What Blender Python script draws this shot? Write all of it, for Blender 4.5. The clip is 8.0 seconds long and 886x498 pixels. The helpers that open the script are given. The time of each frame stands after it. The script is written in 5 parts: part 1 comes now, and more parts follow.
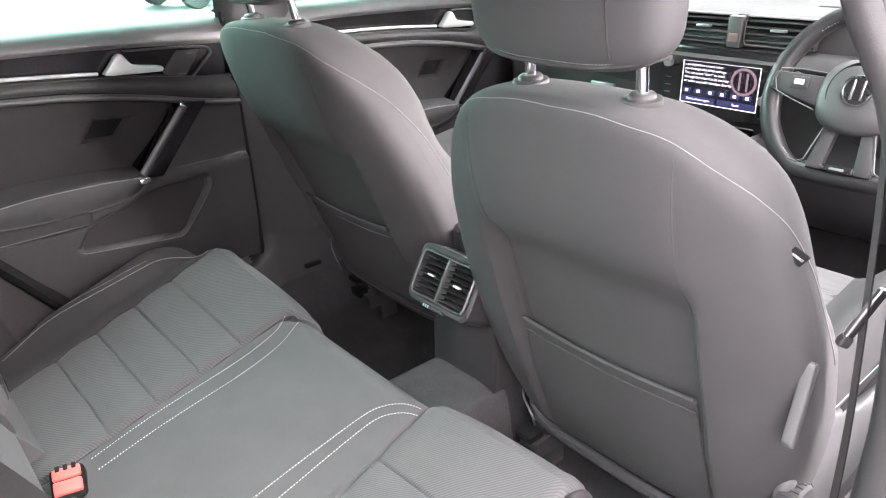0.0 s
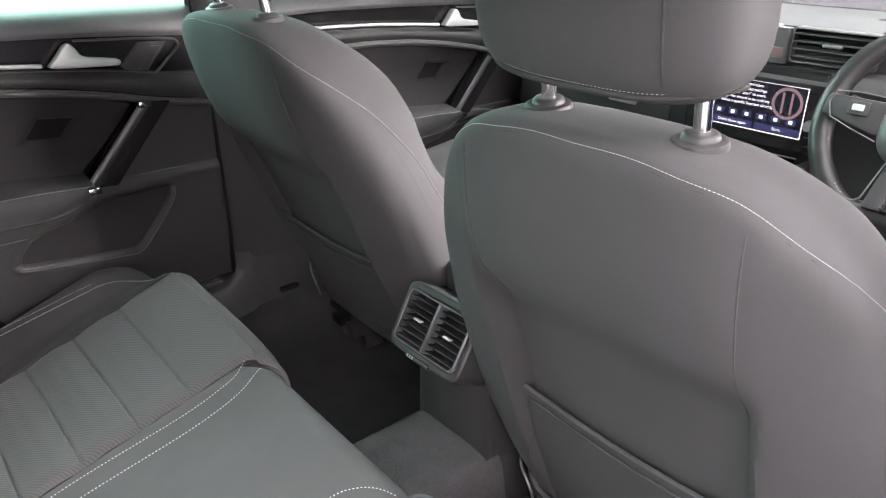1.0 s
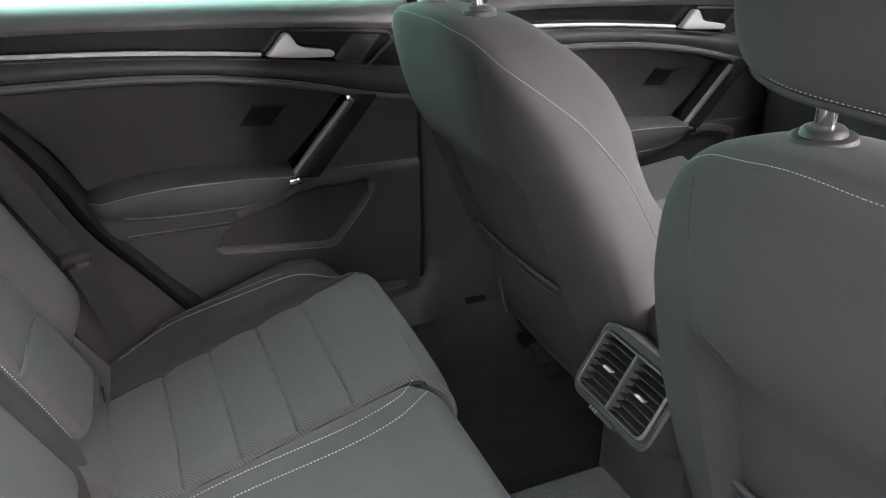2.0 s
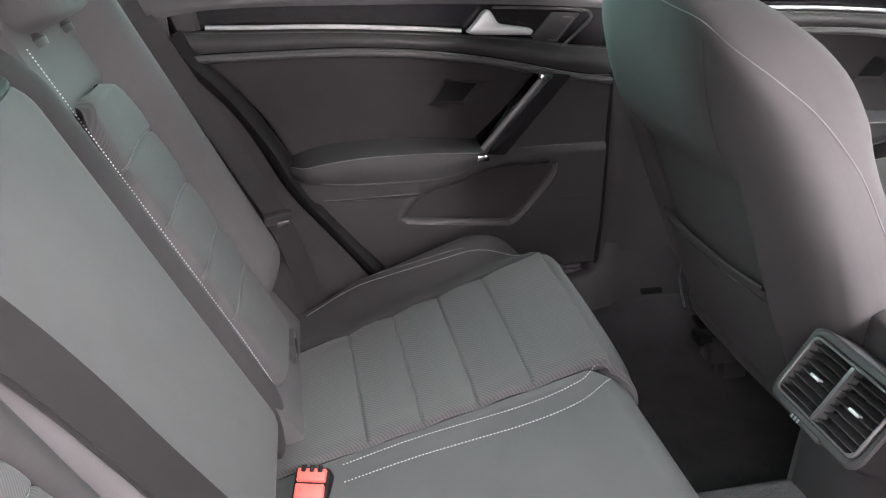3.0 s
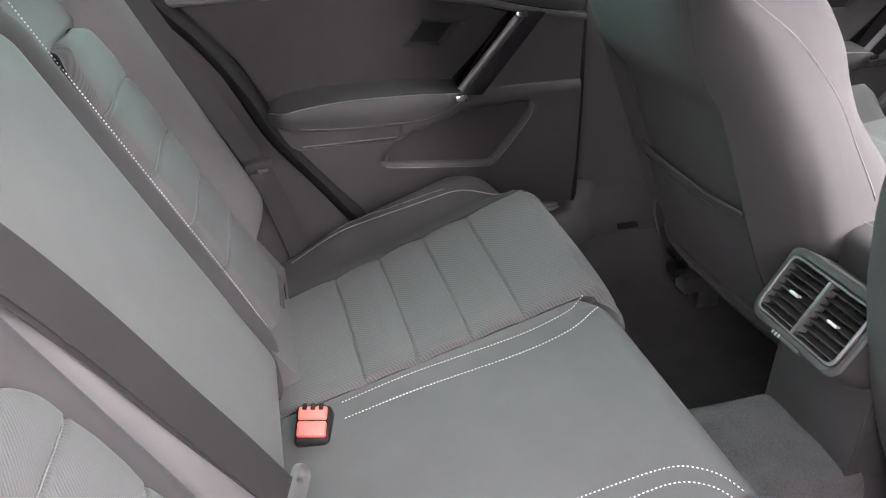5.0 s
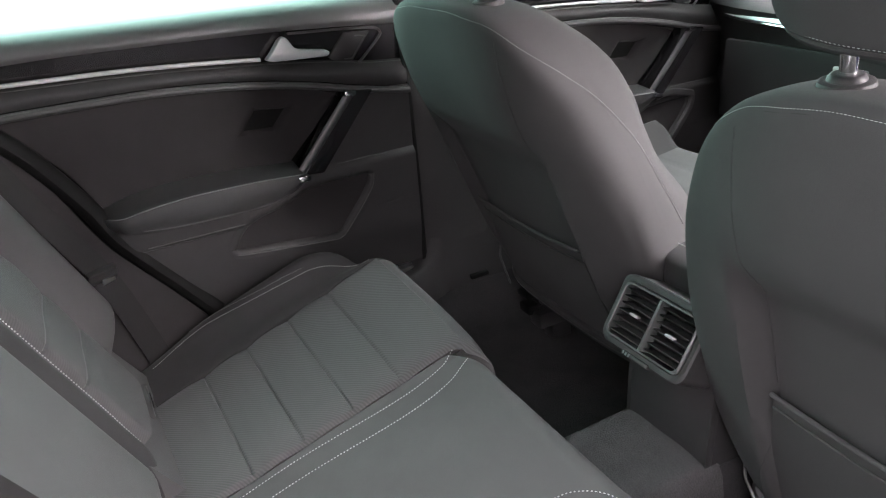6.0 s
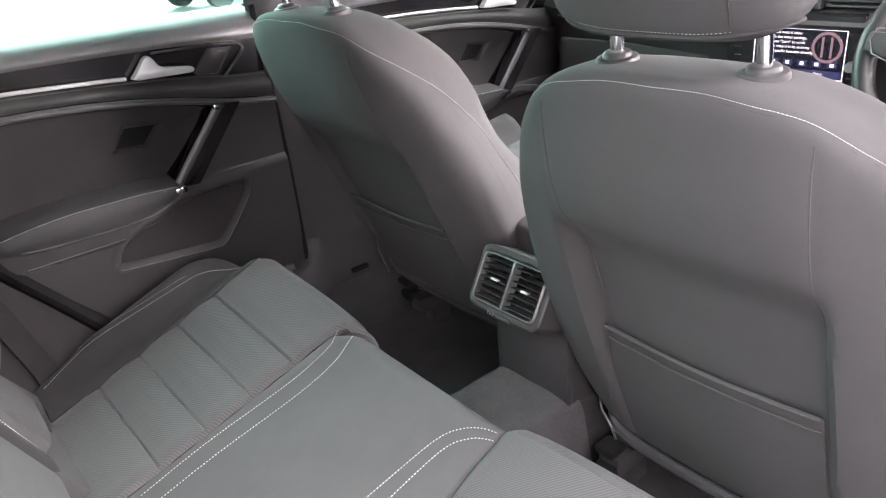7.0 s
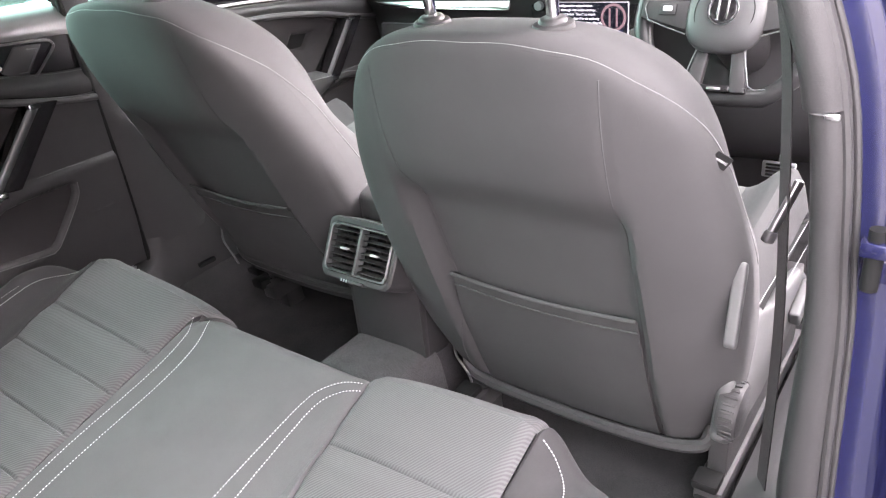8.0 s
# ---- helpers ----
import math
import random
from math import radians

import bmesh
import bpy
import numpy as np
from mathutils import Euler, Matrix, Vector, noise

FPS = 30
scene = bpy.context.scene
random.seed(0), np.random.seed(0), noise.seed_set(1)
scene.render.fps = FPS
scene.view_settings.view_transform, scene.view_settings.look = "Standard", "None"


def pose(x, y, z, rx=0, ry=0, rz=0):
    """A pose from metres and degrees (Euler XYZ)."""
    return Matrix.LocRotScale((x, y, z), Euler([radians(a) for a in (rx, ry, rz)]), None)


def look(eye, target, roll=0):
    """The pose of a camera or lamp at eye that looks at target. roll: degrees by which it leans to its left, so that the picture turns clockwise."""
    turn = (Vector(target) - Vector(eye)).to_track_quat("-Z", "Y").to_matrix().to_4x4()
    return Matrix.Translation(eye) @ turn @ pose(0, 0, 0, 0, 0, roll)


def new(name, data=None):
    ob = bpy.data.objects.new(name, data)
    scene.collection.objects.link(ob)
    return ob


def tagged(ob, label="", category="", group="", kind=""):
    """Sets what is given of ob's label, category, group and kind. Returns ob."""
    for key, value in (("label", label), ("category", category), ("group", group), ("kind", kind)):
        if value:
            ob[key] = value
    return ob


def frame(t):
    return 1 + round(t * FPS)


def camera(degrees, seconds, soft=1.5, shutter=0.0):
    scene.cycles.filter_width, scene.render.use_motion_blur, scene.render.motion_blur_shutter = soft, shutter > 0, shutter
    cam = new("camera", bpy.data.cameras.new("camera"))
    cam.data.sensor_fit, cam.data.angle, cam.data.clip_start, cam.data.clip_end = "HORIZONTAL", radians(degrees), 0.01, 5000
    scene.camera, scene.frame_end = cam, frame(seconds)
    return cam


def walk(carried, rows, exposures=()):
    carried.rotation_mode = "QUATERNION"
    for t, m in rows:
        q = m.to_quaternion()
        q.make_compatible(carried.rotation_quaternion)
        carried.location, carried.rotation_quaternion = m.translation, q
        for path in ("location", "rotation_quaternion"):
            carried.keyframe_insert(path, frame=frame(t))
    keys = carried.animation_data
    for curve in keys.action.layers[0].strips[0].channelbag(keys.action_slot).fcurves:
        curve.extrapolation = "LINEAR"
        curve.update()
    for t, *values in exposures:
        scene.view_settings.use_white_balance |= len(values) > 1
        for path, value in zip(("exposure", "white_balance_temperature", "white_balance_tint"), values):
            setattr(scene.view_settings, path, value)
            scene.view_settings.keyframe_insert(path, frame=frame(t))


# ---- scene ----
cam = camera(63.7, 8.0, 1.1)
PATH = [
    (0, (0.934, -0.093, 1.018), (-0.456, 1.084, 0.192), -1.9),
    (0.5, (0.874, -0.025, 1.004), (-0.511, 1.155, 0.173), -0.8),
    (1, (0.776, 0.062, 0.998), (-0.611, 1.236, 0.162), 0.3),
    (1.5, (0.707, 0.135, 0.985), (-0.824, 1.115, 0.15), 1.2),
    (2, (0.665, 0.15, 0.976), (-1.014, 0.845, 0.14), -0.2),
    (2.2, (0.653, 0.134, 0.976), (-1.061, 0.737, 0.139), -0.5),
    (3.3, (0.644, 0.057, 0.961), (-1.118, 0.308, 0.048), -1.0),
    (3.5, (0.651, 0.049, 0.941), (-1.08, 0.299, -0.03), -0.5),
    (4, (0.665, 0.045, 0.906), (-0.99, 0.288, -0.192), 0.2),
    (4.2, (0.671, 0.048, 0.908), (-0.959, 0.282, -0.227), 0.1),
    (5.3, (0.655, 0.007, 0.984), (-1.042, 0.536, 0.068), -2.7),
    (5.5, (0.655, -0.002, 0.999), (-1.022, 0.623, 0.105), -3.2),
    (6, (0.681, -0.002, 0.994), (-0.92, 0.826, 0.129), -4.3),
    (6.5, (0.737, -0.011, 0.995), (-0.794, 0.953, 0.142), -5.1),
    (7, (0.809, -0.053, 0.997), (-0.631, 1.041, 0.143), -5.8),
    (7.5, (0.857, -0.098, 0.99), (-0.47, 1.12, 0.122), -6.3),
    (8, (0.868, -0.122, 0.977), (-0.26, 1.265, 0.08), -6.3),
]
EXPOSURE = [(0.0, 5.58, 6650, 20), (0.5, 5.40, 6650, 20), (1.0, 5.05, 6650, 20), (2.0, 4.64, 6600, 19), (3.5, 5.48, 6700, 24), (4.0, 5.62, 6750, 24), (5.5, 5.06, 6600, 21), (6.0, 4.66, 6600, 20), (6.5, 5.06, 6630, 21), (7.0, 5.32, 6650, 22), (7.5, 5.60, 6650, 23), (8.0, 5.70, 6650, 23)]
walk(cam, [(t, look(eye, target, roll)) for t, eye, target, roll in PATH], EXPOSURE)

# ---- light ----
world = bpy.data.worlds.new("overcast_sky")
scene.world = world
world.use_nodes = True
wn = world.node_tree.nodes
sky = wn.new("ShaderNodeTexSky")
sky.sky_type, sky.sun_disc = "NISHITA", False
sky.sun_elevation, sky.sun_rotation = radians(20), radians(70)
sky.air_density, sky.dust_density, sky.ozone_density = 1.0, 4.0, 0.6
haze = wn.new("ShaderNodeHueSaturation")
haze.inputs["Saturation"].default_value, haze.inputs["Value"].default_value = 0.10, 3.4
world.node_tree.links.new(sky.outputs[0], haze.inputs["Color"])
cloud = wn.new("ShaderNodeGamma")
cloud.inputs["Gamma"].default_value = 0.6
world.node_tree.links.new(haze.outputs[0], cloud.inputs["Color"])
world.node_tree.links.new(cloud.outputs[0], wn["Background"].inputs[0])
wn["Background"].inputs[1].default_value = 0.15
sun = new("sun", bpy.data.lights.new("sun", "SUN"))
sun.data.energy, sun.data.angle, sun.data.color = 0.14, radians(40), (1.0, 0.97, 0.94)
sun.matrix_world = look((5.30, 1.93, 2.05), (0, 0, 0))


# ---- materials ----
def shader(name, base, rough=0.6, metal=0.0, spec=0.5, sheen=0.0, coat=0.0):
    m = bpy.data.materials.new(name)
    m.use_nodes = True
    b = m.node_tree.nodes["Principled BSDF"]
    b.inputs["Base Color"].default_value = (*base, 1)
    b.inputs["Roughness"].default_value = rough
    b.inputs["Metallic"].default_value = metal
    b.inputs["Specular IOR Level"].default_value = spec
    b.inputs["Sheen Weight"].default_value = sheen
    b.inputs["Sheen Roughness"].default_value = 0.5
    b.inputs["Coat Weight"].default_value = coat
    return m


def node(m, kind, **values):
    n = m.node_tree.nodes.new(kind)
    for key, v in values.items():
        n.inputs[key.replace("_", " ")].default_value = v
    return n


def link(m, a, b):
    m.node_tree.links.new(a, b)


def mottle(m, base, dark, scale, fine, bump, distance, contrast=0.5):
    """Two scales of variation in colour, and a fine relief."""
    b = m.node_tree.nodes["Principled BSDF"]
    co = m.node_tree.nodes.new("ShaderNodeTexCoord")
    big = node(m, "ShaderNodeTexNoise", Scale=scale, Detail=4.0, Roughness=0.6)
    small = node(m, "ShaderNodeTexNoise", Scale=fine, Detail=3.0, Roughness=0.7)
    link(m, co.outputs["Object"], big.inputs["Vector"])
    link(m, co.outputs["Object"], small.inputs["Vector"])
    blend = m.node_tree.nodes.new("ShaderNodeMix")
    blend.data_type = "FLOAT"
    blend.inputs[0].default_value = contrast
    link(m, big.outputs["Fac"], blend.inputs[2])
    link(m, small.outputs["Fac"], blend.inputs[3])
    ramp = m.node_tree.nodes.new("ShaderNodeValToRGB")
    ramp.color_ramp.elements[0].position, ramp.color_ramp.elements[1].position = 0.32, 0.68
    ramp.color_ramp.elements[0].color, ramp.color_ramp.elements[1].color = (*dark, 1), (*base, 1)
    link(m, blend.outputs[0], ramp.inputs[0])
    link(m, ramp.outputs[0], b.inputs["Base Color"])
    bm_ = node(m, "ShaderNodeBump", Strength=bump, Distance=distance)
    link(m, small.outputs["Fac"], bm_.inputs["Height"])
    link(m, bm_.outputs[0], b.inputs["Normal"])
    return m


def cloth(name, base, dark):
    m = shader(name, base, 0.92, sheen=0.03, spec=0.12)
    mottle(m, base, dark, 9.0, 950.0, 0.28, 0.0010, 0.5)
    return m


def ribbed(name, base, dark, turn, pitch=0.0044):
    """A woven cloth with fine raised diagonal ribs."""
    m = shader(name, base, 0.9, sheen=0.05, spec=0.12)
    b = m.node_tree.nodes["Principled BSDF"]
    co = m.node_tree.nodes.new("ShaderNodeTexCoord")
    mp = m.node_tree.nodes.new("ShaderNodeMapping")
    mp.inputs["Rotation"].default_value = tuple(radians(a) for a in turn)
    wave = node(m, "ShaderNodeTexWave", Scale=0.314 / pitch, Distortion=0.35, Detail=1.0, Detail_Scale=1.0)
    wave.wave_type, wave.bands_direction = "BANDS", "X"
    small = node(m, "ShaderNodeTexNoise", Scale=700.0, Detail=2.0)
    big = node(m, "ShaderNodeTexNoise", Scale=8.0, Detail=3.0)
    link(m, co.outputs["Object"], mp.inputs["Vector"])
    link(m, mp.outputs[0], wave.inputs["Vector"])
    link(m, co.outputs["Object"], small.inputs["Vector"])
    link(m, co.outputs["Object"], big.inputs["Vector"])
    ramp = m.node_tree.nodes.new("ShaderNodeValToRGB")
    ramp.color_ramp.elements[0].position, ramp.color_ramp.elements[1].position = 0.2, 0.75
    ramp.color_ramp.elements[0].color, ramp.color_ramp.elements[1].color = (*dark, 1), (*base, 1)
    link(m, wave.outputs["Fac"], ramp.inputs[0])
    tone = m.node_tree.nodes.new("ShaderNodeMix")
    tone.data_type, tone.blend_type = "RGBA", "OVERLAY"
    tone.inputs[0].default_value = 0.35
    link(m, ramp.outputs[0], tone.inputs[6])
    link(m, big.outputs["Color"], tone.inputs[7])
    link(m, ramp.outputs[0], b.inputs["Base Color"])
    add = m.node_tree.nodes.new("ShaderNodeMath")
    add.operation = "MULTIPLY_ADD"
    add.inputs[1].default_value = 0.3
    link(m, small.outputs["Fac"], add.inputs[0])
    link(m, wave.outputs["Fac"], add.inputs[2])
    bump = node(m, "ShaderNodeBump", Strength=0.26, Distance=0.001)
    link(m, add.outputs[0], bump.inputs["Height"])
    link(m, bump.outputs[0], b.inputs["Normal"])
    return m


SEAT = cloth("seat_cloth", (0.072, 0.0710, 0.0715), (0.057, 0.0562, 0.0567))
BACKCLOTH = cloth("front_seat_cloth", (0.050, 0.0489, 0.0496), (0.039, 0.0382, 0.0387))
SIDE = cloth("side_panel_cloth", (0.040, 0.0396, 0.040), (0.031, 0.0307, 0.031))
SUEDE = cloth("suede_cloth", (0.036, 0.0345, 0.0355), (0.025, 0.024, 0.0245))
RIB_SEAT = ribbed("ribbed_cloth_cushion", (0.073, 0.0723, 0.073), (0.055, 0.0545, 0.055), (0, 0, 45), 0.0038)
RIB_BACK = ribbed("ribbed_cloth_back", (0.062, 0.0615, 0.062), (0.051, 0.0506, 0.051), (-24, 45, 0), 0.0031)
THREAD = shader("white_thread", (0.38, 0.38, 0.376), 0.8, spec=0.2)
PLASTIC = mottle(shader("grained_plastic", (0.03, 0.03, 0.031), 0.5, spec=0.3), (0.038, 0.0364, 0.0372), (0.027, 0.0259, 0.0264), 7.0, 420.0, 0.3, 0.0012)
SOFT = mottle(shader("soft_touch_plastic", (0.06, 0.06, 0.06), 0.45, spec=0.5), (0.060, 0.0585, 0.0595), (0.048, 0.047, 0.0475), 6.0, 500.0, 0.25, 0.001)
PALE = mottle(shader("grey_plastic", (0.15, 0.15, 0.15), 0.5, spec=0.4), (0.080, 0.080, 0.080), (0.065, 0.065, 0.065), 6.0, 420.0, 0.25, 0.001)
DOORCLOTH = cloth("door_cloth", (0.034, 0.0315, 0.0323), (0.025, 0.0232, 0.0238))
LEATHER = mottle(shader("black_leather", (0.05, 0.05, 0.05), 0.42, spec=0.4), (0.050, 0.0495, 0.050), (0.040, 0.0395, 0.040), 12.0, 350.0, 0.35, 0.0012)
WHEEL = mottle(shader("wheel_leather", (0.02, 0.02, 0.02), 0.38, spec=0.4), (0.020, 0.0195, 0.020), (0.014, 0.0137, 0.014), 12.0, 350.0, 0.35, 0.0012)
# grey of the added wall, set for the light it bounces in
BOUNCE_WALL = mottle(shader("bounce_wall", (0.15, 0.15, 0.15), 0.9, spec=0.2), (0.46, 0.44, 0.428), (0.38, 0.363, 0.352), 1.5, 40.0, 0.4, 0.004)
GLOSS = shader("gloss_black_trim", (0.014, 0.013, 0.014), 0.16, spec=0.5)
BLACK = mottle(shader("black_rubber", (0.012, 0.012, 0.012), 0.75, spec=0.15), (0.009, 0.009, 0.009), (0.006, 0.006, 0.006), 15.0, 300.0, 0.2, 0.001)
CHROME = mottle(shader("chrome", (0.78, 0.78, 0.78), 0.12, metal=1.0), (0.8, 0.8, 0.8), (0.72, 0.72, 0.72), 20.0, 300.0, 0.05, 0.0003)
SATIN = mottle(shader("satin_metal", (0.62, 0.62, 0.62), 0.32, metal=1.0), (0.64, 0.64, 0.64), (0.58, 0.58, 0.58), 20.0, 300.0, 0.05, 0.0003)
SILVER = mottle(shader("silver_plastic", (0.6, 0.6, 0.6), 0.35, metal=0.35), (0.62, 0.62, 0.62), (0.55, 0.55, 0.55), 20.0, 300.0, 0.05, 0.0003)
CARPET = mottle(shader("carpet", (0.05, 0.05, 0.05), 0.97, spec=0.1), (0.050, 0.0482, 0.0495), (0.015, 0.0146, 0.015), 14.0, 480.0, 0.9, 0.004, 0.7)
# the same carpet made paler: light on the tunnel is in this colour
LIT_CARPET = mottle(shader("lit_carpet", (0.08, 0.08, 0.08), 0.97, spec=0.1), (0.100, 0.096, 0.098), (0.040, 0.0385, 0.039), 16.0, 420.0, 0.9, 0.004, 0.7)
RED = mottle(shader("red_plastic", (0.7, 0.10, 0.08), 0.4), (0.72, 0.11, 0.09), (0.62, 0.08, 0.07), 30.0, 200.0, 0.05, 0.0003)
BELT = mottle(shader("belt_webbing", (0.03, 0.028, 0.029), 0.65, spec=0.25, sheen=0.04), (0.012, 0.0108, 0.0113), (0.008, 0.0072, 0.0075), 10.0, 900.0, 0.4, 0.0008)
PAINT = mottle(shader("blue_paint", (0.012, 0.014, 0.075), 0.25, metal=0.3, coat=0.8), (0.009, 0.010, 0.045), (0.007, 0.008, 0.036), 5.0, 600.0, 0.03, 0.0002)
LINER = mottle(shader("headliner", (0.35, 0.35, 0.34), 0.95), (0.37, 0.37, 0.36), (0.33, 0.33, 0.32), 6.0, 500.0, 0.3, 0.001)
ASPHALT = mottle(shader("wet_asphalt", (0.10, 0.10, 0.105), 0.55, spec=0.25), (0.14, 0.14, 0.143), (0.085, 0.085, 0.088), 0.6, 60.0, 0.5, 0.004)
STRIP = mottle(shader("dark_satin_trim", (0.16, 0.16, 0.16), 0.36, metal=0.4, spec=0.4), (0.11, 0.11, 0.11), (0.09, 0.09, 0.09), 20.0, 300.0, 0.05, 0.0003)
METAL = mottle(shader("bare_steel", (0.5, 0.5, 0.5), 0.35, metal=1.0), (0.52, 0.52, 0.52), (0.4, 0.4, 0.4), 20.0, 300.0, 0.1, 0.0003)


def tinted_glass(name, tint):
    m = bpy.data.materials.new(name)
    m.use_nodes = True
    t = m.node_tree
    t.nodes.remove(t.nodes["Principled BSDF"])
    clear, gloss, mix, fres = (t.nodes.new(k) for k in ("ShaderNodeBsdfTransparent", "ShaderNodeBsdfGlossy", "ShaderNodeMixShader", "ShaderNodeFresnel"))
    clear.inputs["Color"].default_value = (*tint, 1)
    gloss.inputs["Roughness"].default_value = 0.02
    fres.inputs["IOR"].default_value = 1.5
    for a, b in ((fres.outputs[0], mix.inputs[0]), (clear.outputs[0], mix.inputs[1]), (gloss.outputs[0], mix.inputs[2]), (mix.outputs[0], t.nodes["Material Output"].inputs[0])):
        t.links.new(a, b)
    return m


GREEN_GLASS = tinted_glass("green_tinted_glass", (0.74, 1.0, 0.92))
DARK_GLASS = tinted_glass("dark_tinted_glass", (0.16, 0.22, 0.20))


# ---- builders ----
def thing(name, label, category, group="", at=(0, 0, 0)):
    e = new(name)
    e.empty_display_size = 0.05
    e.location = at
    return tagged(e, label, category, group)


def mesh(name, bm, material, smooth=True):
    bmesh.ops.recalc_face_normals(bm, faces=bm.faces)
    me = bpy.data.meshes.new(name)
    bm.to_mesh(me)
    bm.free()
    me.materials.append(material)
    if smooth:
        me.polygons.foreach_set("use_smooth", [True] * len(me.polygons))
        me.set_sharp_from_angle(angle=radians(40))
    return me


def part(name, bm, material, parent=None, label="", smooth=True):
    """One mesh object under a thing or a part; the vertices are given in the world unless the parent stands at the origin."""
    ob = new(name, mesh(name, bm, material, smooth))
    if parent:
        ob.parent = parent
    return tagged(ob, label)


def structure(name, bm, material, label, category, smooth=True):
    return tagged(new(name, mesh(name, bm, material, smooth)), label, category, kind="structure")


def box(x0, x1, y0, y1, z0, z1, r=0.0, seg=2, bm=None, m=None):
    """A box with rounded edges."""
    tmp = bmesh.new()
    bmesh.ops.create_cube(tmp, size=1.0)
    for v in tmp.verts:
        v.co = Vector(((x0 + x1) / 2 + v.co.x * (x1 - x0), (y0 + y1) / 2 + v.co.y * (y1 - y0), (z0 + z1) / 2 + v.co.z * (z1 - z0)))
    if r:
        bmesh.ops.bevel(tmp, geom=list(tmp.edges), offset=r, segments=seg, profile=0.5, affect="EDGES", clamp_overlap=True)
    if m:
        tmp.transform(m)
    return joined(bm, tmp)


def joined(bm, tmp):
    if bm is None:
        return tmp
    me = bpy.data.meshes.new("tmp")
    tmp.to_mesh(me)
    tmp.free()
    bm.from_mesh(me)
    bpy.data.meshes.remove(me)
    return bm


def prism(poly, axis, a, b, r=0.0, seg=2, bm=None):
    """A polygon given in the two axes that are not 'axis', drawn from a to b along it, with rounded edges."""
    tmp = bmesh.new()

    def co(p, h):
        return {"x": (h, p[0], p[1]), "y": (p[0], h, p[1]), "z": (p[0], p[1], h)}[axis]

    lo, hi = [tmp.verts.new(co(p, a)) for p in poly], [tmp.verts.new(co(p, b)) for p in poly]
    n = len(poly)
    tmp.faces.new(lo), tmp.faces.new(hi)
    for i in range(n):
        tmp.faces.new((lo[i], lo[(i + 1) % n], hi[(i + 1) % n], hi[i]))
    bmesh.ops.recalc_face_normals(tmp, faces=tmp.faces)
    if r:
        bmesh.ops.bevel(tmp, geom=list(tmp.edges), offset=r, segments=seg, profile=0.5, affect="EDGES", clamp_overlap=True)
    return joined(bm, tmp)


def sheet(f, nu, nv, closed=False, caps=False, bm=None):
    """A surface f(i / nu, j / nv)."""
    tmp = bmesh.new()
    cols = nu if closed else nu + 1
    rows = [[tmp.verts.new(f(i / nu, j / nv)) for i in range(cols)] for j in range(nv + 1)]
    for j in range(nv):
        for i in range(nu):
            k = (i + 1) % cols if closed else i + 1
            tmp.faces.new((rows[j][i], rows[j][k], rows[j + 1][k], rows[j + 1][i]))
    if caps:
        tmp.faces.new(rows[0]), tmp.faces.new(rows[-1])
    return joined(bm, tmp)


def sheet_at(f, us, vs):
    """A surface at given places along its two directions."""
    bm = bmesh.new()
    rows = [[bm.verts.new(f(u, v)) for u in us] for v in vs]
    for a, c in zip(rows, rows[1:]):
        for i in range(len(us) - 1):
            bm.faces.new((a[i], a[i + 1], c[i + 1], c[i]))
    return bm


def dense(n, marks, reach, extra=9):
    """Even places from 0 to 1, with more of them close to the marks."""
    out = set(round(k / n, 6) for k in range(n + 1))
    for m_ in marks:
        for k in range(-extra, extra + 1):
            q = m_ + reach * spow(k / extra, 1.6)
            if 0 <= q <= 1:
                out.add(round(q, 6))
    return sorted(out)


def thick(bm, depth):
    """Gives an open sheet a back, depth metres behind it."""
    bmesh.ops.recalc_face_normals(bm, faces=bm.faces)
    bmesh.ops.solidify(bm, geom=list(bm.faces), thickness=depth)
    return bm


def smooth_line(points, n=12):
    """A Catmull-Rom line through the points."""
    p = [Vector(q) for q in points]
    p = [2 * p[0] - p[1], *p, 2 * p[-1] - p[-2]]
    out = []
    for i in range(1, len(p) - 2):
        for k in range(n):
            t = k / n
            out.append(0.5 * (2 * p[i] + (p[i + 1] - p[i - 1]) * t + (2 * p[i - 1] - 5 * p[i] + 4 * p[i + 1] - p[i + 2]) * t * t + (3 * p[i] - p[i - 1] - 3 * p[i + 1] + p[i + 2]) * t**3))
    return out + [p[-2]]


def tube(points, radius, sides=10, bm=None, flat=1.0, up=(0, 0, 1), closed=False):
    """A round (or flattened) bar along a line; radius: a number, or one a point."""
    tmp = bmesh.new()
    p = [Vector(q) for q in points]
    n = len(p)
    rings = []
    for i, q in enumerate(p):
        a, b = (p[(i - 1) % n], p[(i + 1) % n]) if closed else (p[max(i - 1, 0)], p[min(i + 1, n - 1)])
        t = (b - a).normalized()
        side = t.cross(Vector(up))
        side = side.normalized() if side.length > 1e-4 else t.orthogonal().normalized()
        nor = side.cross(t)
        r = radius[i] if isinstance(radius, (list, tuple)) else radius
        rings.append([tmp.verts.new(q + r * math.cos(k * math.tau / sides) * side + r * flat * math.sin(k * math.tau / sides) * nor) for k in range(sides)])
    for i in range(n if closed else n - 1):
        for k in range(sides):
            tmp.faces.new((rings[i][k], rings[i][(k + 1) % sides], rings[(i + 1) % n][(k + 1) % sides], rings[(i + 1) % n][k]))
    if not closed:
        tmp.faces.new(rings[0]), tmp.faces.new(rings[-1])
    return joined(bm, tmp)


def turned(profile, m, sides=24, bm=None):
    """A turned body: (radius, height) pairs about local z, laid by m."""
    tmp = sheet(lambda u, v: (lambda q: m @ Vector((q[0] * math.cos(u * math.tau), q[0] * math.sin(u * math.tau), q[1])))(profile[round(v * (len(profile) - 1))]), sides, len(profile) - 1, closed=True, caps=True)
    return joined(bm, tmp)


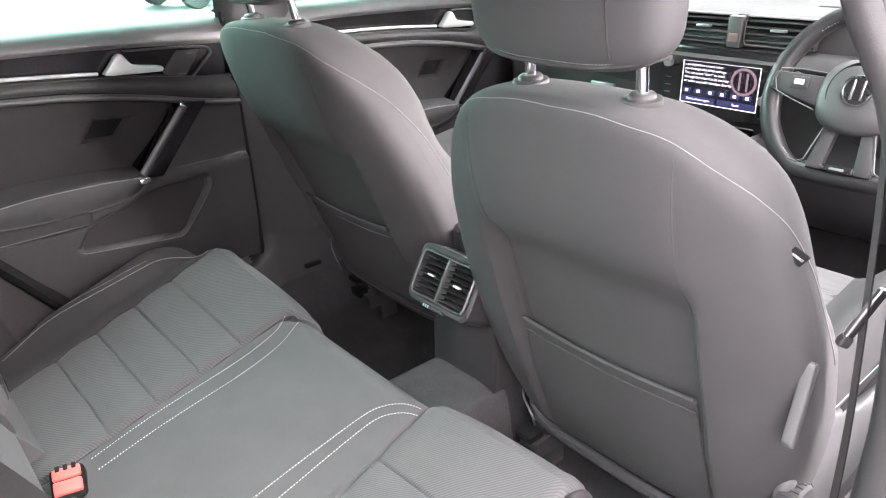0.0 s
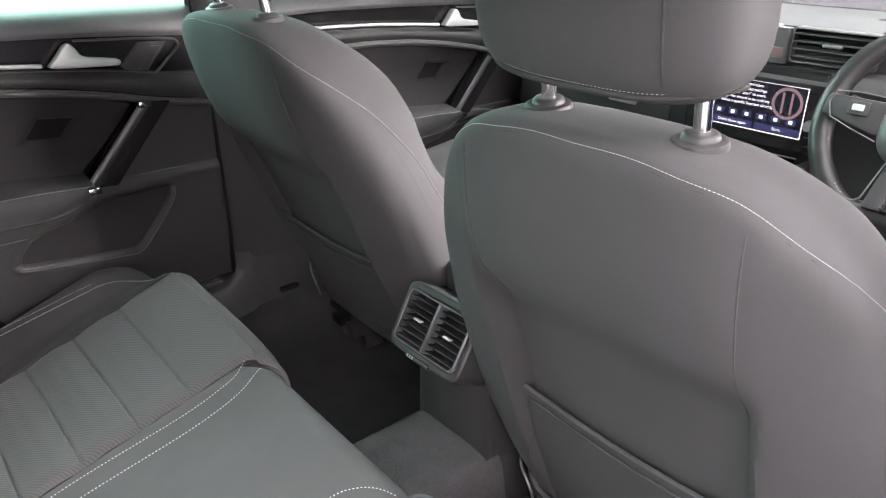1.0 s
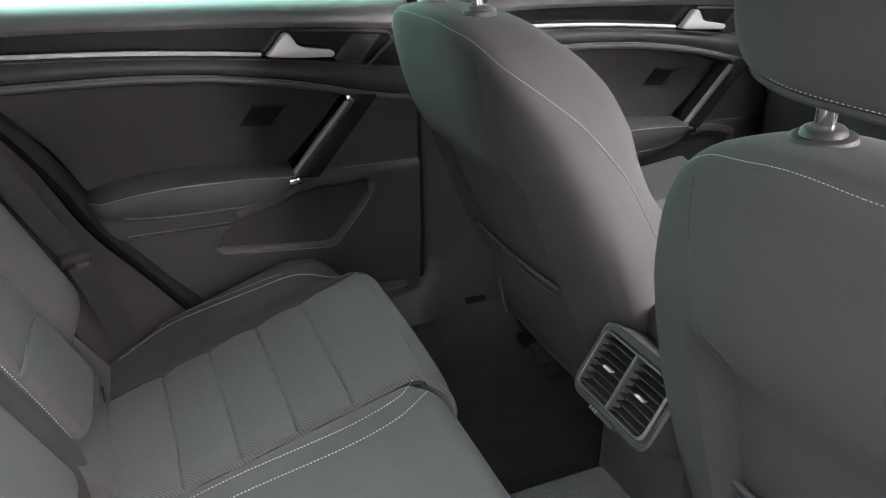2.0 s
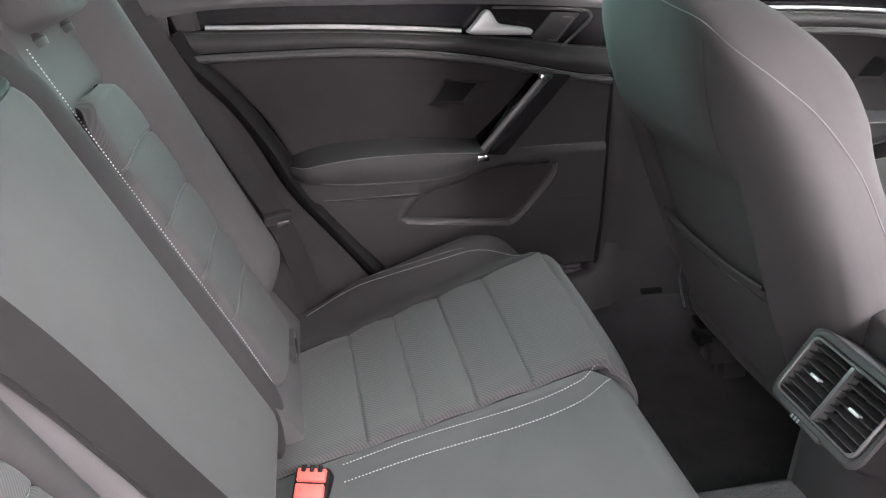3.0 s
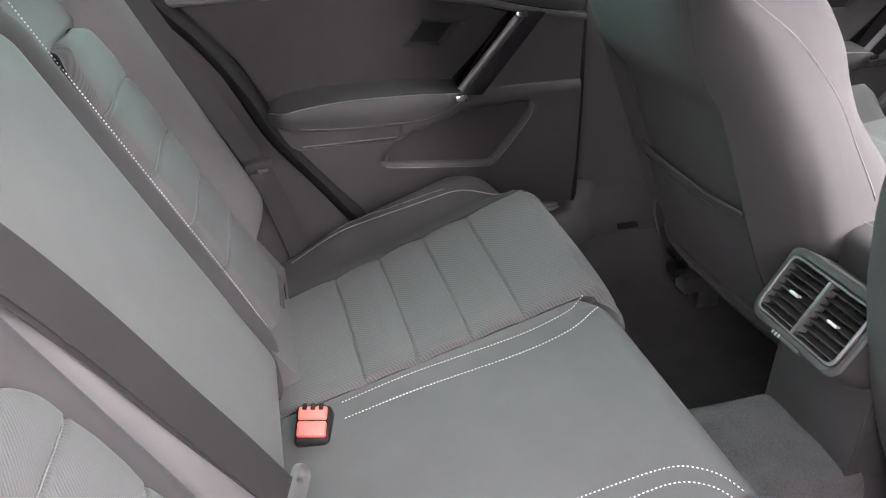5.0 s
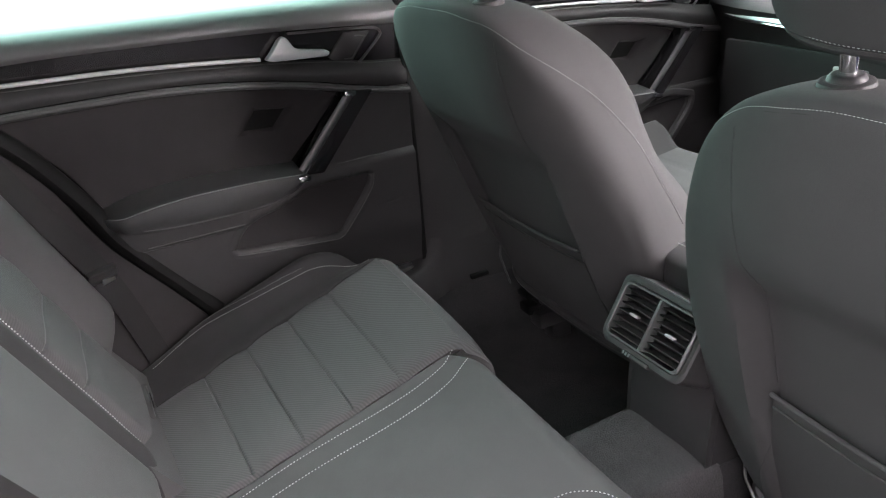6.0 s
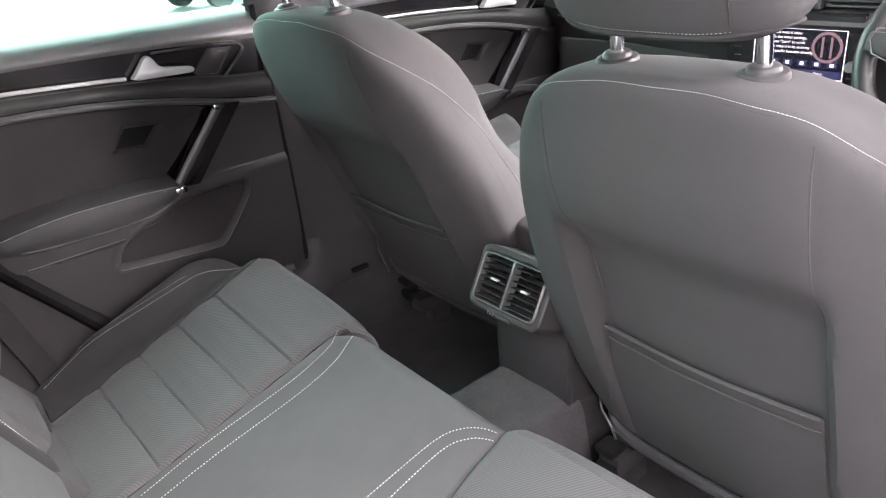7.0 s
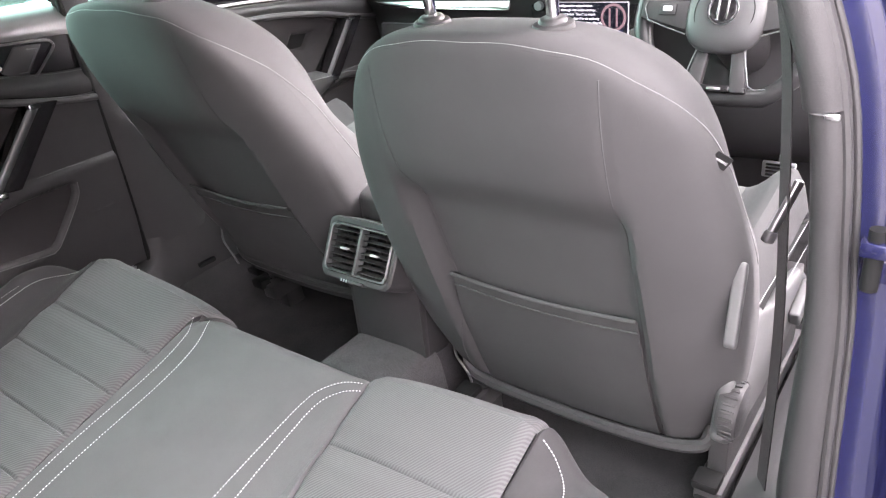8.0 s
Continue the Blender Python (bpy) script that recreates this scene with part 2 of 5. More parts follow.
def resampled(points, step):
    p = [Vector(q) for q in points]
    out, carry = [p[0]], 0.0
    for a, b in zip(p, p[1:]):
        d = (b - a).length
        s = step - carry
        while s <= d:
            out.append(a + (b - a) * (s / d))
            s += step
        carry = (carry + d) % step
    return out


def stitches(points, up, bm=None, pitch=0.0062, length=0.0042, width=0.0013, lift=0.0006):
    """A line of short thread stitches along points; up: the cloth's normal, or one a point."""
    tmp = bmesh.new()
    p = resampled(points, pitch)
    for a, b in zip(p, p[1:]):
        t = (b - a).normalized()
        n = Vector(up(a) if callable(up) else up).normalized()
        s = t.cross(n).normalized()
        c = a + n * lift
        ring = []
        for f, w in ((0.0, 0.5), (0.25, 1.0), (0.75, 1.0), (1.0, 0.5)):
            q = c + t * length * f
            ring.append([tmp.verts.new(q + s * width * w / 2), tmp.verts.new(q + n * width * 0.7 * w), tmp.verts.new(q - s * width * w / 2)])
        for i in range(3):
            for k in range(2):
                tmp.faces.new((ring[i][k], ring[i][k + 1], ring[i + 1][k + 1], ring[i + 1][k]))
    return joined(bm, tmp)


def curve(table):
    """A smooth function through (position, value) pairs, with no overshoot between them."""
    xs, ys = [a for a, _ in table], [b for _, b in table]
    h = [b - a for a, b in zip(xs, xs[1:])]
    d = [(b - a) / w for a, b, w in zip(ys, ys[1:], h)]
    m = [d[0]]
    for p, q, u, v in zip(d, d[1:], h, h[1:]):
        m.append(0.0 if p * q <= 0 else (3 * u + 3 * v) / ((2 * v + u) / p + (v + 2 * u) / q))
    m.append(d[-1])

    def f(x):
        if x <= xs[0] or x >= xs[-1]:
            return ys[0] if x <= xs[0] else ys[-1]
        k = next(n for n in range(len(h)) if x <= xs[n + 1])
        t = (x - xs[k]) / h[k]
        return (1 + 2 * t) * (1 - t) ** 2 * ys[k] + t * (1 - t) ** 2 * h[k] * m[k] + t * t * (3 - 2 * t) * ys[k + 1] - t * t * (1 - t) * h[k] * m[k + 1]
    return f


def spow(v, e):
    return math.copysign(abs(v) ** e, v)


def step(a, b, x):
    t = min(max((x - a) / (b - a), 0.0), 1.0)
    return t * t * (3 - 2 * t)


def cushion_shape(hx, hy, hz, e1=0.5, e2=0.5, nu=48, nv=24, m=None, bm=None):
    """A rounded pad: a superellipsoid."""
    def f(u, v):
        a, b = u * math.tau, (v - 0.5) * math.pi * 0.998
        q = Vector((hx * spow(math.cos(b), e1) * spow(math.cos(a), e2), hy * spow(math.cos(b), e1) * spow(math.sin(a), e2), hz * spow(math.sin(b), e1)))
        return m @ q if m else q
    return sheet(f, nu, nv, closed=True, caps=True, bm=bm)


def rounded_frame(hx, hz, ix, iz, r, y0, y1, m, tz=0.0):
    """A rounded frame with an opening, in the local xz plane."""
    def ring(hx_, hz_, rr, y):
        return [Vector((sx * (hx_ - rr) + rr * math.cos(a), y, tz + sz * (hz_ - rr) + rr * math.sin(a))) for sx, sz, a0 in ((1, 1, 0), (-1, 1, 90), (-1, -1, 180), (1, -1, 270)) for a in (radians(a0 + k * 18) for k in range(6))]
    loops = [ring(hx, hz, r, y1), ring(hx, hz, r, y0 + 0.003), ring(hx - 0.003, hz - 0.003, r, y0), ring(ix + 0.002, iz + 0.002, r * 0.7, y0), ring(ix, iz, r * 0.7, y0 + 0.002), ring(ix, iz, r * 0.7, y1)]
    bm = bmesh.new()
    vs = [[bm.verts.new(m @ p) for p in l] for l in loops]
    n = len(vs[0])
    for a, b in zip(vs, vs[1:]):
        for k in range(n):
            bm.faces.new((a[k], a[(k + 1) % n], b[(k + 1) % n], b[k]))
    return bm


# ---- ground and the shell of the car ----
structure("ground", box(-400, 400, -400, 400, -0.55, -0.33), ASPHALT, "wet grey asphalt of the car park", "ground")
# unseen wall, added to cut and bounce light from the right rear
structure("wall_light_block", box(3.0, 3.2, -14.0, 1.6, -0.33, 2.4, 0.01), BOUNCE_WALL, "unseen grey wall added to hold back and bounce light on the right", "wall")
FLOOR = 0.02


def floor_bm():
    # left and right footwells with a raised tunnel between them
    prof = [(-0.78, 0.16), (-0.70, 0.155), (-0.672, 0.14), (-0.63, 0.04), (-0.60, FLOOR), (-0.12, FLOOR), (-0.095, 0.035), (-0.07, 0.165), (-0.058, 0.18),
            (0.02, 0.184), (0.10, 0.18), (0.115, 0.165), (0.14, 0.035), (0.165, FLOOR), (0.62, FLOOR), (0.665, 0.03), (0.69, 0.10), (0.72, 0.13), (0.80, 0.13)]
    return thick(sheet(lambda u, v: (prof[round(u * 18)][0], -0.25 + 2.2 * v, prof[round(u * 18)][1] + 0.002 * math.sin(v * 40)), 18, 44), 0.02)


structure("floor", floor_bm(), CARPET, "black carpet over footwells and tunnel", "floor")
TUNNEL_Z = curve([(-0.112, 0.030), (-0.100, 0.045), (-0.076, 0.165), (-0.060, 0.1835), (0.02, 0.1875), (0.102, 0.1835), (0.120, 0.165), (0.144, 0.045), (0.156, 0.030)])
# added sheet that lays the lit carpet colour over the tunnel
structure("floor_tunnel_lit", thick(sheet(lambda u, v: (-0.112 + 0.268 * u, 0.30 + 0.45 * v, TUNNEL_Z(-0.112 + 0.268 * u) + 0.0015 * math.sin(v * 31) * math.sin(u * 17)), 40, 20), 0.003), LIT_CARPET, "paler copy of the carpet over the tunnel, its light put into the colour", "carpet")
structure("ceiling", thick(sheet(lambda u, v: (-0.60 + 1.2 * u, -0.85 + 2.05 * v, 1.17 + 0.04 * math.sin(math.pi * u) + 0.04 * math.sin(math.pi * min(v * 1.2, 1))), 12, 12), 0.03), LINER, "light grey headliner under the roof", "ceiling")
structure("wall_rear", thick(sheet(lambda u, v: (-0.78 + 1.56 * u, -0.62 - 0.25 * v, 0.0 + 0.85 * v), 4, 6), 0.03), PLASTIC, "dark wall behind the rear seat", "wall")
structure("parcel_shelf", box(-0.74, 0.74, -0.86, -0.40, 0.765, 0.79, 0.004), SOFT, "dark parcel shelf behind the rear backrest", "shelf")


def bar(name, pts, r, label, mat=SOFT, flat=0.6):
    return structure(name, tube(smooth_line(pts, 6), r, 12, flat=flat), mat, label, "pillar")


bar("trim_a_pillar_left", [(-0.76, 1.72, 0.72), (-0.70, 1.45, 0.92), (-0.60, 1.12, 1.17)], 0.045, "dark trim of the left windscreen pillar", SOFT)
bar("trim_a_pillar_right", [(0.80, 1.72, 0.72), (0.74, 1.45, 0.92), (0.62, 1.12, 1.17)], 0.045, "dark trim of the right windscreen pillar", SOFT)
bar("trim_c_pillar_left", [(-0.76, -0.36, 0.78), (-0.70, -0.46, 0.95), (-0.60, -0.60, 1.17)], 0.10, "dark trim of the left rear pillar", SOFT, 0.4)
bar("trim_c_pillar_right", [(0.78, -0.50, 0.78), (0.72, -0.56, 0.95), (0.62, -0.66, 1.17)], 0.08, "dark trim of the right rear pillar", SOFT, 0.4)
bar("trim_roof_rail_left", [(-0.60, -0.7, 1.165), (-0.61, 0.2, 1.18), (-0.60, 1.15, 1.165)], 0.03, "grey roof rail above the left doors", LINER)
bar("trim_roof_rail_right", [(0.60, -0.7, 1.165), (0.61, 0.2, 1.18), (0.60, 1.15, 1.165)], 0.03, "grey roof rail above the right doors", LINER)


def pillar_left():
    wid = curve([(0.28, 0.098), (0.5, 0.095), (1.16, 0.08)])
    lean = curve([(0.28, -0.716), (0.45, -0.722), (0.75, -0.735), (0.86, -0.735), (1.16, -0.60)])
    mid = curve([(0.28, 0.775), (1.16, 0.745)])

    def f(u, v):
        a, z = (u - 0.5) * 2, 0.262 + 0.898 * v
        return (lean(z) - 0.030 * abs(a) ** 4, mid(z) + a * wid(z), z)
    return thick(sheet(f, 24, 40), 0.02)


structure("trim_b_pillar_left", pillar_left(), PLASTIC, "dark plastic trim of the left centre pillar", "pillar")
SILL_Z = curve([(-0.3, 0.186), (0.56, 0.188), (0.61, 0.191), (0.64, 0.197), (0.665, 0.208), (0.682, 0.224), (0.694, 0.242), (0.702, 0.26), (0.708, 0.278), (2.0, 0.280)])


def sill_cover(u, v):
    """The sill's cover, which sweeps up into the foot of the centre pillar."""
    y = -0.25 + 0.75 * u / 0.3 if u < 0.3 else (0.50 + 0.25 * (u - 0.3) / 0.4 if u < 0.7 else 0.75 + 1.0 * (u - 0.7) / 0.3)
    top, up = SILL_Z(y), step(0.64, 0.715, y)
    ridge = -0.705 - 0.0095 * up
    if v < 0.3:
        f = v / 0.3
        return (-0.775 + (ridge + 0.775) * f + 0.035 * up * (1 - f), y, top - 0.010 * (1 - f) ** 2 + 0.20 * up * (1 - f))
    f = (v - 0.3) / 0.7
    return (ridge + (0.040 - 0.016 * up) * f * (0.35 + 0.65 * f), y, top - (top - 0.135) * (0.06 * f + 0.94 * f ** 1.7))


structure("baseboard", thick(sheet(sill_cover, 90, 24), 0.012), PLASTIC, "dark plastic sill cover sweeping into the centre pillar", "sill")
SILL = thing("sill_strip", "ribbed metal tread strip on the door sill", "sill strip")
for k in range(3):
    part("rib", box(-0.762 + 0.014 * k, -0.753 + 0.014 * k, 0.30, 0.664, 0.206 - 0.004 * k, 0.220 - 0.004 * k, 0.002), SATIN, SILL)

# windows: each a thin pane of tinted glass in its opening
structure("window_1", thick(sheet(lambda u, v: (-0.800 + 0.19 * v, -0.36 + 1.08 * u - 0.10 * v * (1 - u), 0.83 + 0.33 * v), 6, 6), 0.004), GREEN_GLASS, "green tinted window of the left rear door", "window")
structure("window_2", thick(sheet(lambda u, v: (-0.800 + 0.19 * v, 0.80 + (0.90 - 0.52 * v) * u, 0.80 + 0.36 * v), 6, 6), 0.004), GREEN_GLASS, "green tinted window of the left front door", "window")
structure("window_3", thick(sheet(lambda u, v: (-0.72 + 1.44 * u + (0.5 - u) * 0.22 * v, 2.05 - 0.92 * v + 0.1 * math.sin(math.pi * u), 0.78 + 0.40 * v), 12, 6), 0.004), tinted_glass("clear_glass", (0.88, 0.92, 0.90)), "clear front windscreen", "window")
structure("window_4", thick(sheet(lambda u, v: (-0.62 + 1.24 * u, -1.05 + 0.28 * v, 0.80 + 0.36 * v), 8, 4), 0.004), DARK_GLASS, "dark tinted window of the tailgate", "window")


structure("window_5", thick(sheet(lambda u, v: (0.77 - 0.16 * v, -0.95 + 0.42 * u - 0.08 * v, 0.80 + 0.36 * v), 6, 4), 0.004), DARK_GLASS, "dark tinted rear quarter window on the right", "window")
structure("window_6", thick(sheet(lambda u, v: (-0.77 + 0.16 * v, -0.95 + 0.52 * u - 0.08 * v, 0.80 + 0.36 * v), 6, 4), 0.004), DARK_GLASS, "dark tinted rear quarter window on the left", "window")

# ---- front seats ----
BACK_W = curve([(-0.72, 0.215), (-0.69, 0.235), (-0.63, 0.257), (-0.55, 0.278), (-0.45, 0.287), (-0.35, 0.286), (-0.25, 0.274), (-0.16, 0.253), (-0.10, 0.234), (-0.06, 0.210), (-0.03, 0.178), (-0.015, 0.150), (-0.004, 0.115), (0.0, 0.07)])
BACK_D = curve([(-0.72, 0.062), (-0.6, 0.074), (-0.4, 0.080), (-0.2, 0.078), (-0.08, 0.072), (-0.045, 0.069), (-0.02, 0.064), (-0.010, 0.059), (-0.004, 0.053), (-0.001, 0.046), (0.0, 0.038)])
WING = curve([(-0.72, 0.04), (-0.5, 0.066), (-0.42, 0.074), (-0.36, 0.073), (-0.30, 0.060), (-0.26, 0.044), (-0.225, 0.036), (-0.19, 0.038), (-0.14, 0.047), (-0.10, 0.046), (-0.06, 0.034), (-0.03, 0.015), (0.0, 0.0)])


def backrest_point(a, z):
    """The surface of a front backrest: a runs round it, z is the height below its top."""
    w, d = BACK_W(z), BACK_D(z)
    c, s = math.cos(a), math.sin(a)
    x = w * spow(c, 0.62)
    y = -0.343 * z + d * spow(s, 0.55)
    r = abs(x) / w
    if s > 0:
        y += WING(z) * math.exp(-((r - 0.86) / 0.17) ** 2) * min(1, 3 * s)
    else:
        # the rounded upper pad, and the flatter recessed panel below it with the map pocket
        edge = step(0.178, 0.150, abs(x))
        y += edge * (0.030 * step(-0.19, -0.265, z) - 0.006 * step(-0.44, -0.50, z) * step(-0.69, -0.60, z))
        y -= 0.014 * math.exp(-((z + 0.14) / 0.085) ** 2) * step(0.23, 0.10, abs(x))
        y += 0.030 * min(max((abs(x) - 0.150) / 0.12, 0.0), 1.0) ** 1.25 * step(-0.03, -0.16, z)
        side = math.exp(-((abs(x) - 0.160) / 0.0035) ** 2) * step(-0.03, -0.06, z)
        y += 0.0022 * side
    return Vector((x, y, z))


def backrest_bm():
    zs = [-0.72 + 0.62 * k / 62 for k in range(62)] + [-0.10, -0.085, -0.07, -0.056, -0.044, -0.034, -0.025, -0.018, -0.012, -0.007, -0.0035, -0.001, 0.0]

    def ang(u):
        return u * math.tau

    return sheet(lambda u, v: backrest_point(ang(u), zs[round(v * (len(zs) - 1))]), 160, len(zs) - 1, closed=True, caps=True)


from mathutils.bvhtree import BVHTree


def projector(bm):
    tree = BVHTree.FromBMesh(bm)

    def f(p, way, back=1.0):
        hit = tree.ray_cast(Vector(p) - Vector(way).normalized() * back, Vector(way))
        return hit[0], hit[1]
    return f


def front_seat(name, cx, cy, cz, outer, label, recline=0.0):
    """outer: +1 where the seat's door is to the right. Local origin: on the floor below the middle of the headrest posts."""
    s = thing(name, label, "car seat", "front seats", (cx, cy, FLOOR))
    up = Matrix.Translation((0, 0, cz - FLOOR))

    slope = Matrix(((1, 0, 0, 0), (0, 1, -recline, 0), (0, 0, 1, 0), (0, 0, 0, 1)))

    def add(n, bm, mat, lab="", parent=s):
        bm.transform(up @ slope)
        return part(n, bm, mat, parent, lab)

    surf = backrest_bm()
    lift = 0.0 if outer > 0 else 0.04
    for v in surf.verts:
        if v.co.z < -0.5:
            v.co.z = -0.5 + (v.co.z + 0.5) * (1 - lift / 0.22)
    if outer > 0:
        # the side towards the tunnel is fuller
        for v in surf.verts:
            if v.co.x < 0 and v.co.y < -0.343 * v.co.z:
                v.co.y -= 0.026 * min(max((-v.co.x - 0.150) / 0.12, 0.0), 1.0) ** 1.25 * step(-0.03, -0.16, v.co.z)
            if v.co.x < 0:
                v.co.x *= 1 + 0.075 * step(-0.02, -0.20, v.co.z)
    seam = []
    on = projector(surf)
    # white seam round the edge of the back panel, over the top and down both sides
    for side in (-1, 1):
        pts = [(0.0, -0.062, -0.003), (0.06, -0.06, -0.004), (0.11, -0.056, -0.012), (0.155, -0.044, -0.023), (0.19, -0.022, -0.052), (0.222, 0.017, -0.086), (0.245, 0.06, -0.122), (0.258, 0.095, -0.162), (0.266, 0.125, -0.205), (0.272, 0.155, -0.27), (0.278, 0.19, -0.34)]
        line = []
        for q in smooth_line([(side * x, y, z) for x, y, z in pts], 8):
            axis = Vector((0, q.y if q.z < -0.08 else -0.343 * q.z, min(q.z, -0.05) - 0.02))
            hit = surf and on(q, (axis - q).normalized(), 0.3)[0]
            if hit:
                line.append(hit)
        seam.append((line, lambda p: Vector((p.x * 1.2, p.y + 0.343 * p.z - 0.03, 0.08))))
    threads = []
    for line, nor in seam:
        threads.append(stitches(line, nor, None, pitch=0.0036, length=0.0022, width=0.0006, lift=0.0002))
    piping = bmesh.new()
    for line, nor in seam:
        tube([p + Vector((0, 0, -0.004)) for p in line], 0.0016, 6, piping)
    pipes = bmesh.new()
    for side in (-1, 1):
        line = [backrest for backrest in (on((side * (0.158 + 0.05 * step(-0.42, -0.69, z) * (side < 0)), -0.343 * z, z), (0, 1, 0), 0.4)[0] for z in np.linspace(-0.045, -0.70, 60)) if backrest]
        tube([p + Vector((0, 0.0002, 0)) for p in line], 0.0011, 6, pipes)
    back = add("backrest", surf, BACKCLOTH)
    add("seam", piping, SUEDE, "", back)
    add("side_seam", pipes, BACKCLOTH, "", back)
    for th in threads:
        add("stitching", th, THREAD, "white contrast stitching", back)
    # map pocket with a rolled upper hem
    pocket = sheet(lambda u, v: (lambda x, z: Vector((x, -0.343 * z - BACK_D(z) + 0.0190 - 0.003 * math.sin(math.pi * u) * (1 - 0.5 * v), z)))(-0.156 + 0.312 * u - 0.05 * v * (1 - u), -0.415 - 0.012 * math.sin(math.pi * u) - 0.285 * v), 30, 24)
    add("pocket", thick(pocket, 0.004), BACKCLOTH, "", back)
    hem = []
    for z0, rr in ((-0.408, 0.0034), (-0.432, 0.0016)):
        line = [Vector((x, -0.343 * (z0 - 0.010 * math.cos(x * 9.5)) - BACK_D(z0) + 0.0155 - 0.003 * math.cos(x * 9.5), z0 - 0.010 * math.cos(x * 9.5))) for x in np.linspace(-0.157, 0.157, 24)]
        hem.append((line, rr))
    hems = bmesh.new()
    for line, rr in hem:
        tube(line, rr, 8, hems)
    add("pocket_hem", hems, BACKCLOTH, "", back)
    # a bent wire and plastic end at the foot of the backrest
    add("lower_edge", tube(smooth_line([(x, y, z + lift) for x, y, z in ((-0.235, 0.225, -0.60), (-0.228, 0.195, -0.655), (-0.205, 0.178, -0.69), (-0.10, 0.172, -0.70), (0.1, 0.172, -0.70), (0.22, 0.18, -0.685), (0.24, 0.2, -0.65))], 8), 0.011, 8), PLASTIC)
    add("wire", tube(smooth_line([(x - 0.7 * lift, y, z + lift) for x, y, z in ((-0.262, 0.20, -0.60), (-0.245, 0.175, -0.655), (-0.222, 0.165, -0.672), (-0.207, 0.163, -0.69), (-0.207, 0.17, -0.72))], 8), 0.0025, 8), STRIP, "bright wire clip")
    # headrest
    hr = cushion_shape(0.138, 0.05, 0.105, 0.42, 0.6, m=pose(0, -0.035, 0.142, 8))
    hb = projector(hr)
    pad = add("headrest", hr, BACKCLOTH)
    hl2 = [Vector((0.120 * spow(math.cos(a), 0.6), -0.022 + 0.043 * spow(math.sin(a), 0.6), 0.047 + 0.006 * math.cos(2 * a))) for a in np.linspace(0, math.tau, 60)]
    add("seam", tube(hl2[:-1], 0.0025, 6, closed=True), SUEDE, "", pad)
    add("stitching", stitches([q + Vector((0, 0, 0.004)) for q in hl2], lambda p: Vector((p.x, p.y * 4 + 0.09, 0.0)), None, pitch=0.0040, length=0.0022, width=0.0006, lift=0.0012), THREAD, "white stitching", pad)
    vb = [h for h in (hb((0.085, -0.3, z), (0, 1, 0), 0.5)[0] for z in np.linspace(0.055, 0.23, 20)) if h]
    if len(vb) > 2:
        add("side_seam", tube(vb, 0.0014, 6), SUEDE, "", pad)
    for side in (-1, 1):
        x = side * 0.084
        add("post", tube([(x, -0.012, 0.10), (x, 0.0, 0.02), (x, 0.004, -0.02)], 0.0075, 14), CHROME, "chrome headrest post")
        add("collar", turned([(0.004, -0.014), (0.0215, -0.014), (0.0236, -0.009), (0.0240, -0.005), (0.0228, -0.001), (0.0195, 0.0006), (0.0165, 0.0), (0.0158, 0.0025), (0.0142, 0.0048), (0.0115, 0.0058), (0.008, 0.006)], pose(x, 0.001, 0.004, 6, 0, 0), 28), PLASTIC, "black plastic headrest collar")
    # cushion
    cush = bmesh.new()

    def top(u, v):
        x = -0.262 + 0.524 * u
        r = abs(x) / 0.262
        y = 0.17 + 0.50 * v
        z = -0.475 + 0.06 * v + 0.055 * math.exp(-((r - 0.85) / 0.16) ** 2) - 0.09 * step(0.88, 1.0, v) ** 2 - 0.05 * step(0.93, 1.0, r)
        return (x, y, z)
    sheet(top, 40, 30, bm=cush)
    thick(cush, 0.10)
    c = add("cushion", cush, SIDE)
    add("insert", thick(sheet(lambda u, v: (-0.15 + 0.30 * u, 0.20 + 0.43 * v, top(0.5, (0.03 + 0.43 * v) / 0.5)[2] + 0.004 - 0.003 * (1 if abs((v * 5) % 1) < 0.06 else 0)), 12, 40), 0.01), RIB_SEAT, "ribbed cloth insert", c)
    for off in (0.0, 0.06):
        line = [(outer * 0.2645, y, -0.46 - off) for y in np.linspace(0.20, 0.64, 20)]
        add("stitching", stitches(line, (outer, 0, 0.1), lift=0.004), THREAD, "", c)
    # moulded side covers, recliner wheel and lever on the door side
    for side in (outer,) if outer > 0 else ():
        cover = prism([(0.135, -0.62), (0.19, -0.67), (0.36, -0.69), (0.62, -0.66), (0.66, -0.60), (0.60, -0.555), (0.40, -0.525), (0.28, -0.475), (0.22, -0.470), (0.16, -0.53)], "x", side * 0.248, side * 0.272, 0.010, 3)
        add("side_cover", cover, PALE if side == outer else PLASTIC, "grey plastic side cover")
        if side == outer:
            wheel = turned([(0.02, 0.0), (0.041, 0.0), (0.044, 0.006), (0.044, 0.024), (0.040, 0.030), (0.025, 0.033), (0.0, 0.033)], pose(side * 0.256, 0.175, -0.585, 0, 90 * side, 0), 30)
            kn = add("recliner_wheel", wheel, PLASTIC, "ridged black backrest adjuster wheel")
            for k in range(24):
                add("ridge", box(side * 0.262, side * 0.282, -0.0025, 0.0025, 0.0435, 0.0465, 0.0008, 1, None, pose(0, 0.175, -0.585) @ pose(0, 0, 0, 15 * k)), PLASTIC, "", kn)
            lev = prism([(0.100, -0.304), (0.105, -0.300), (0.113, -0.304), (0.117, -0.312), (0.097, -0.416), (0.092, -0.421), (0.084, -0.417), (0.080, -0.409)], "x", side * 0.272, side * 0.287, 0.004, 3)
            add("lever", lev, PALE, "grey plastic seat tilt lever")
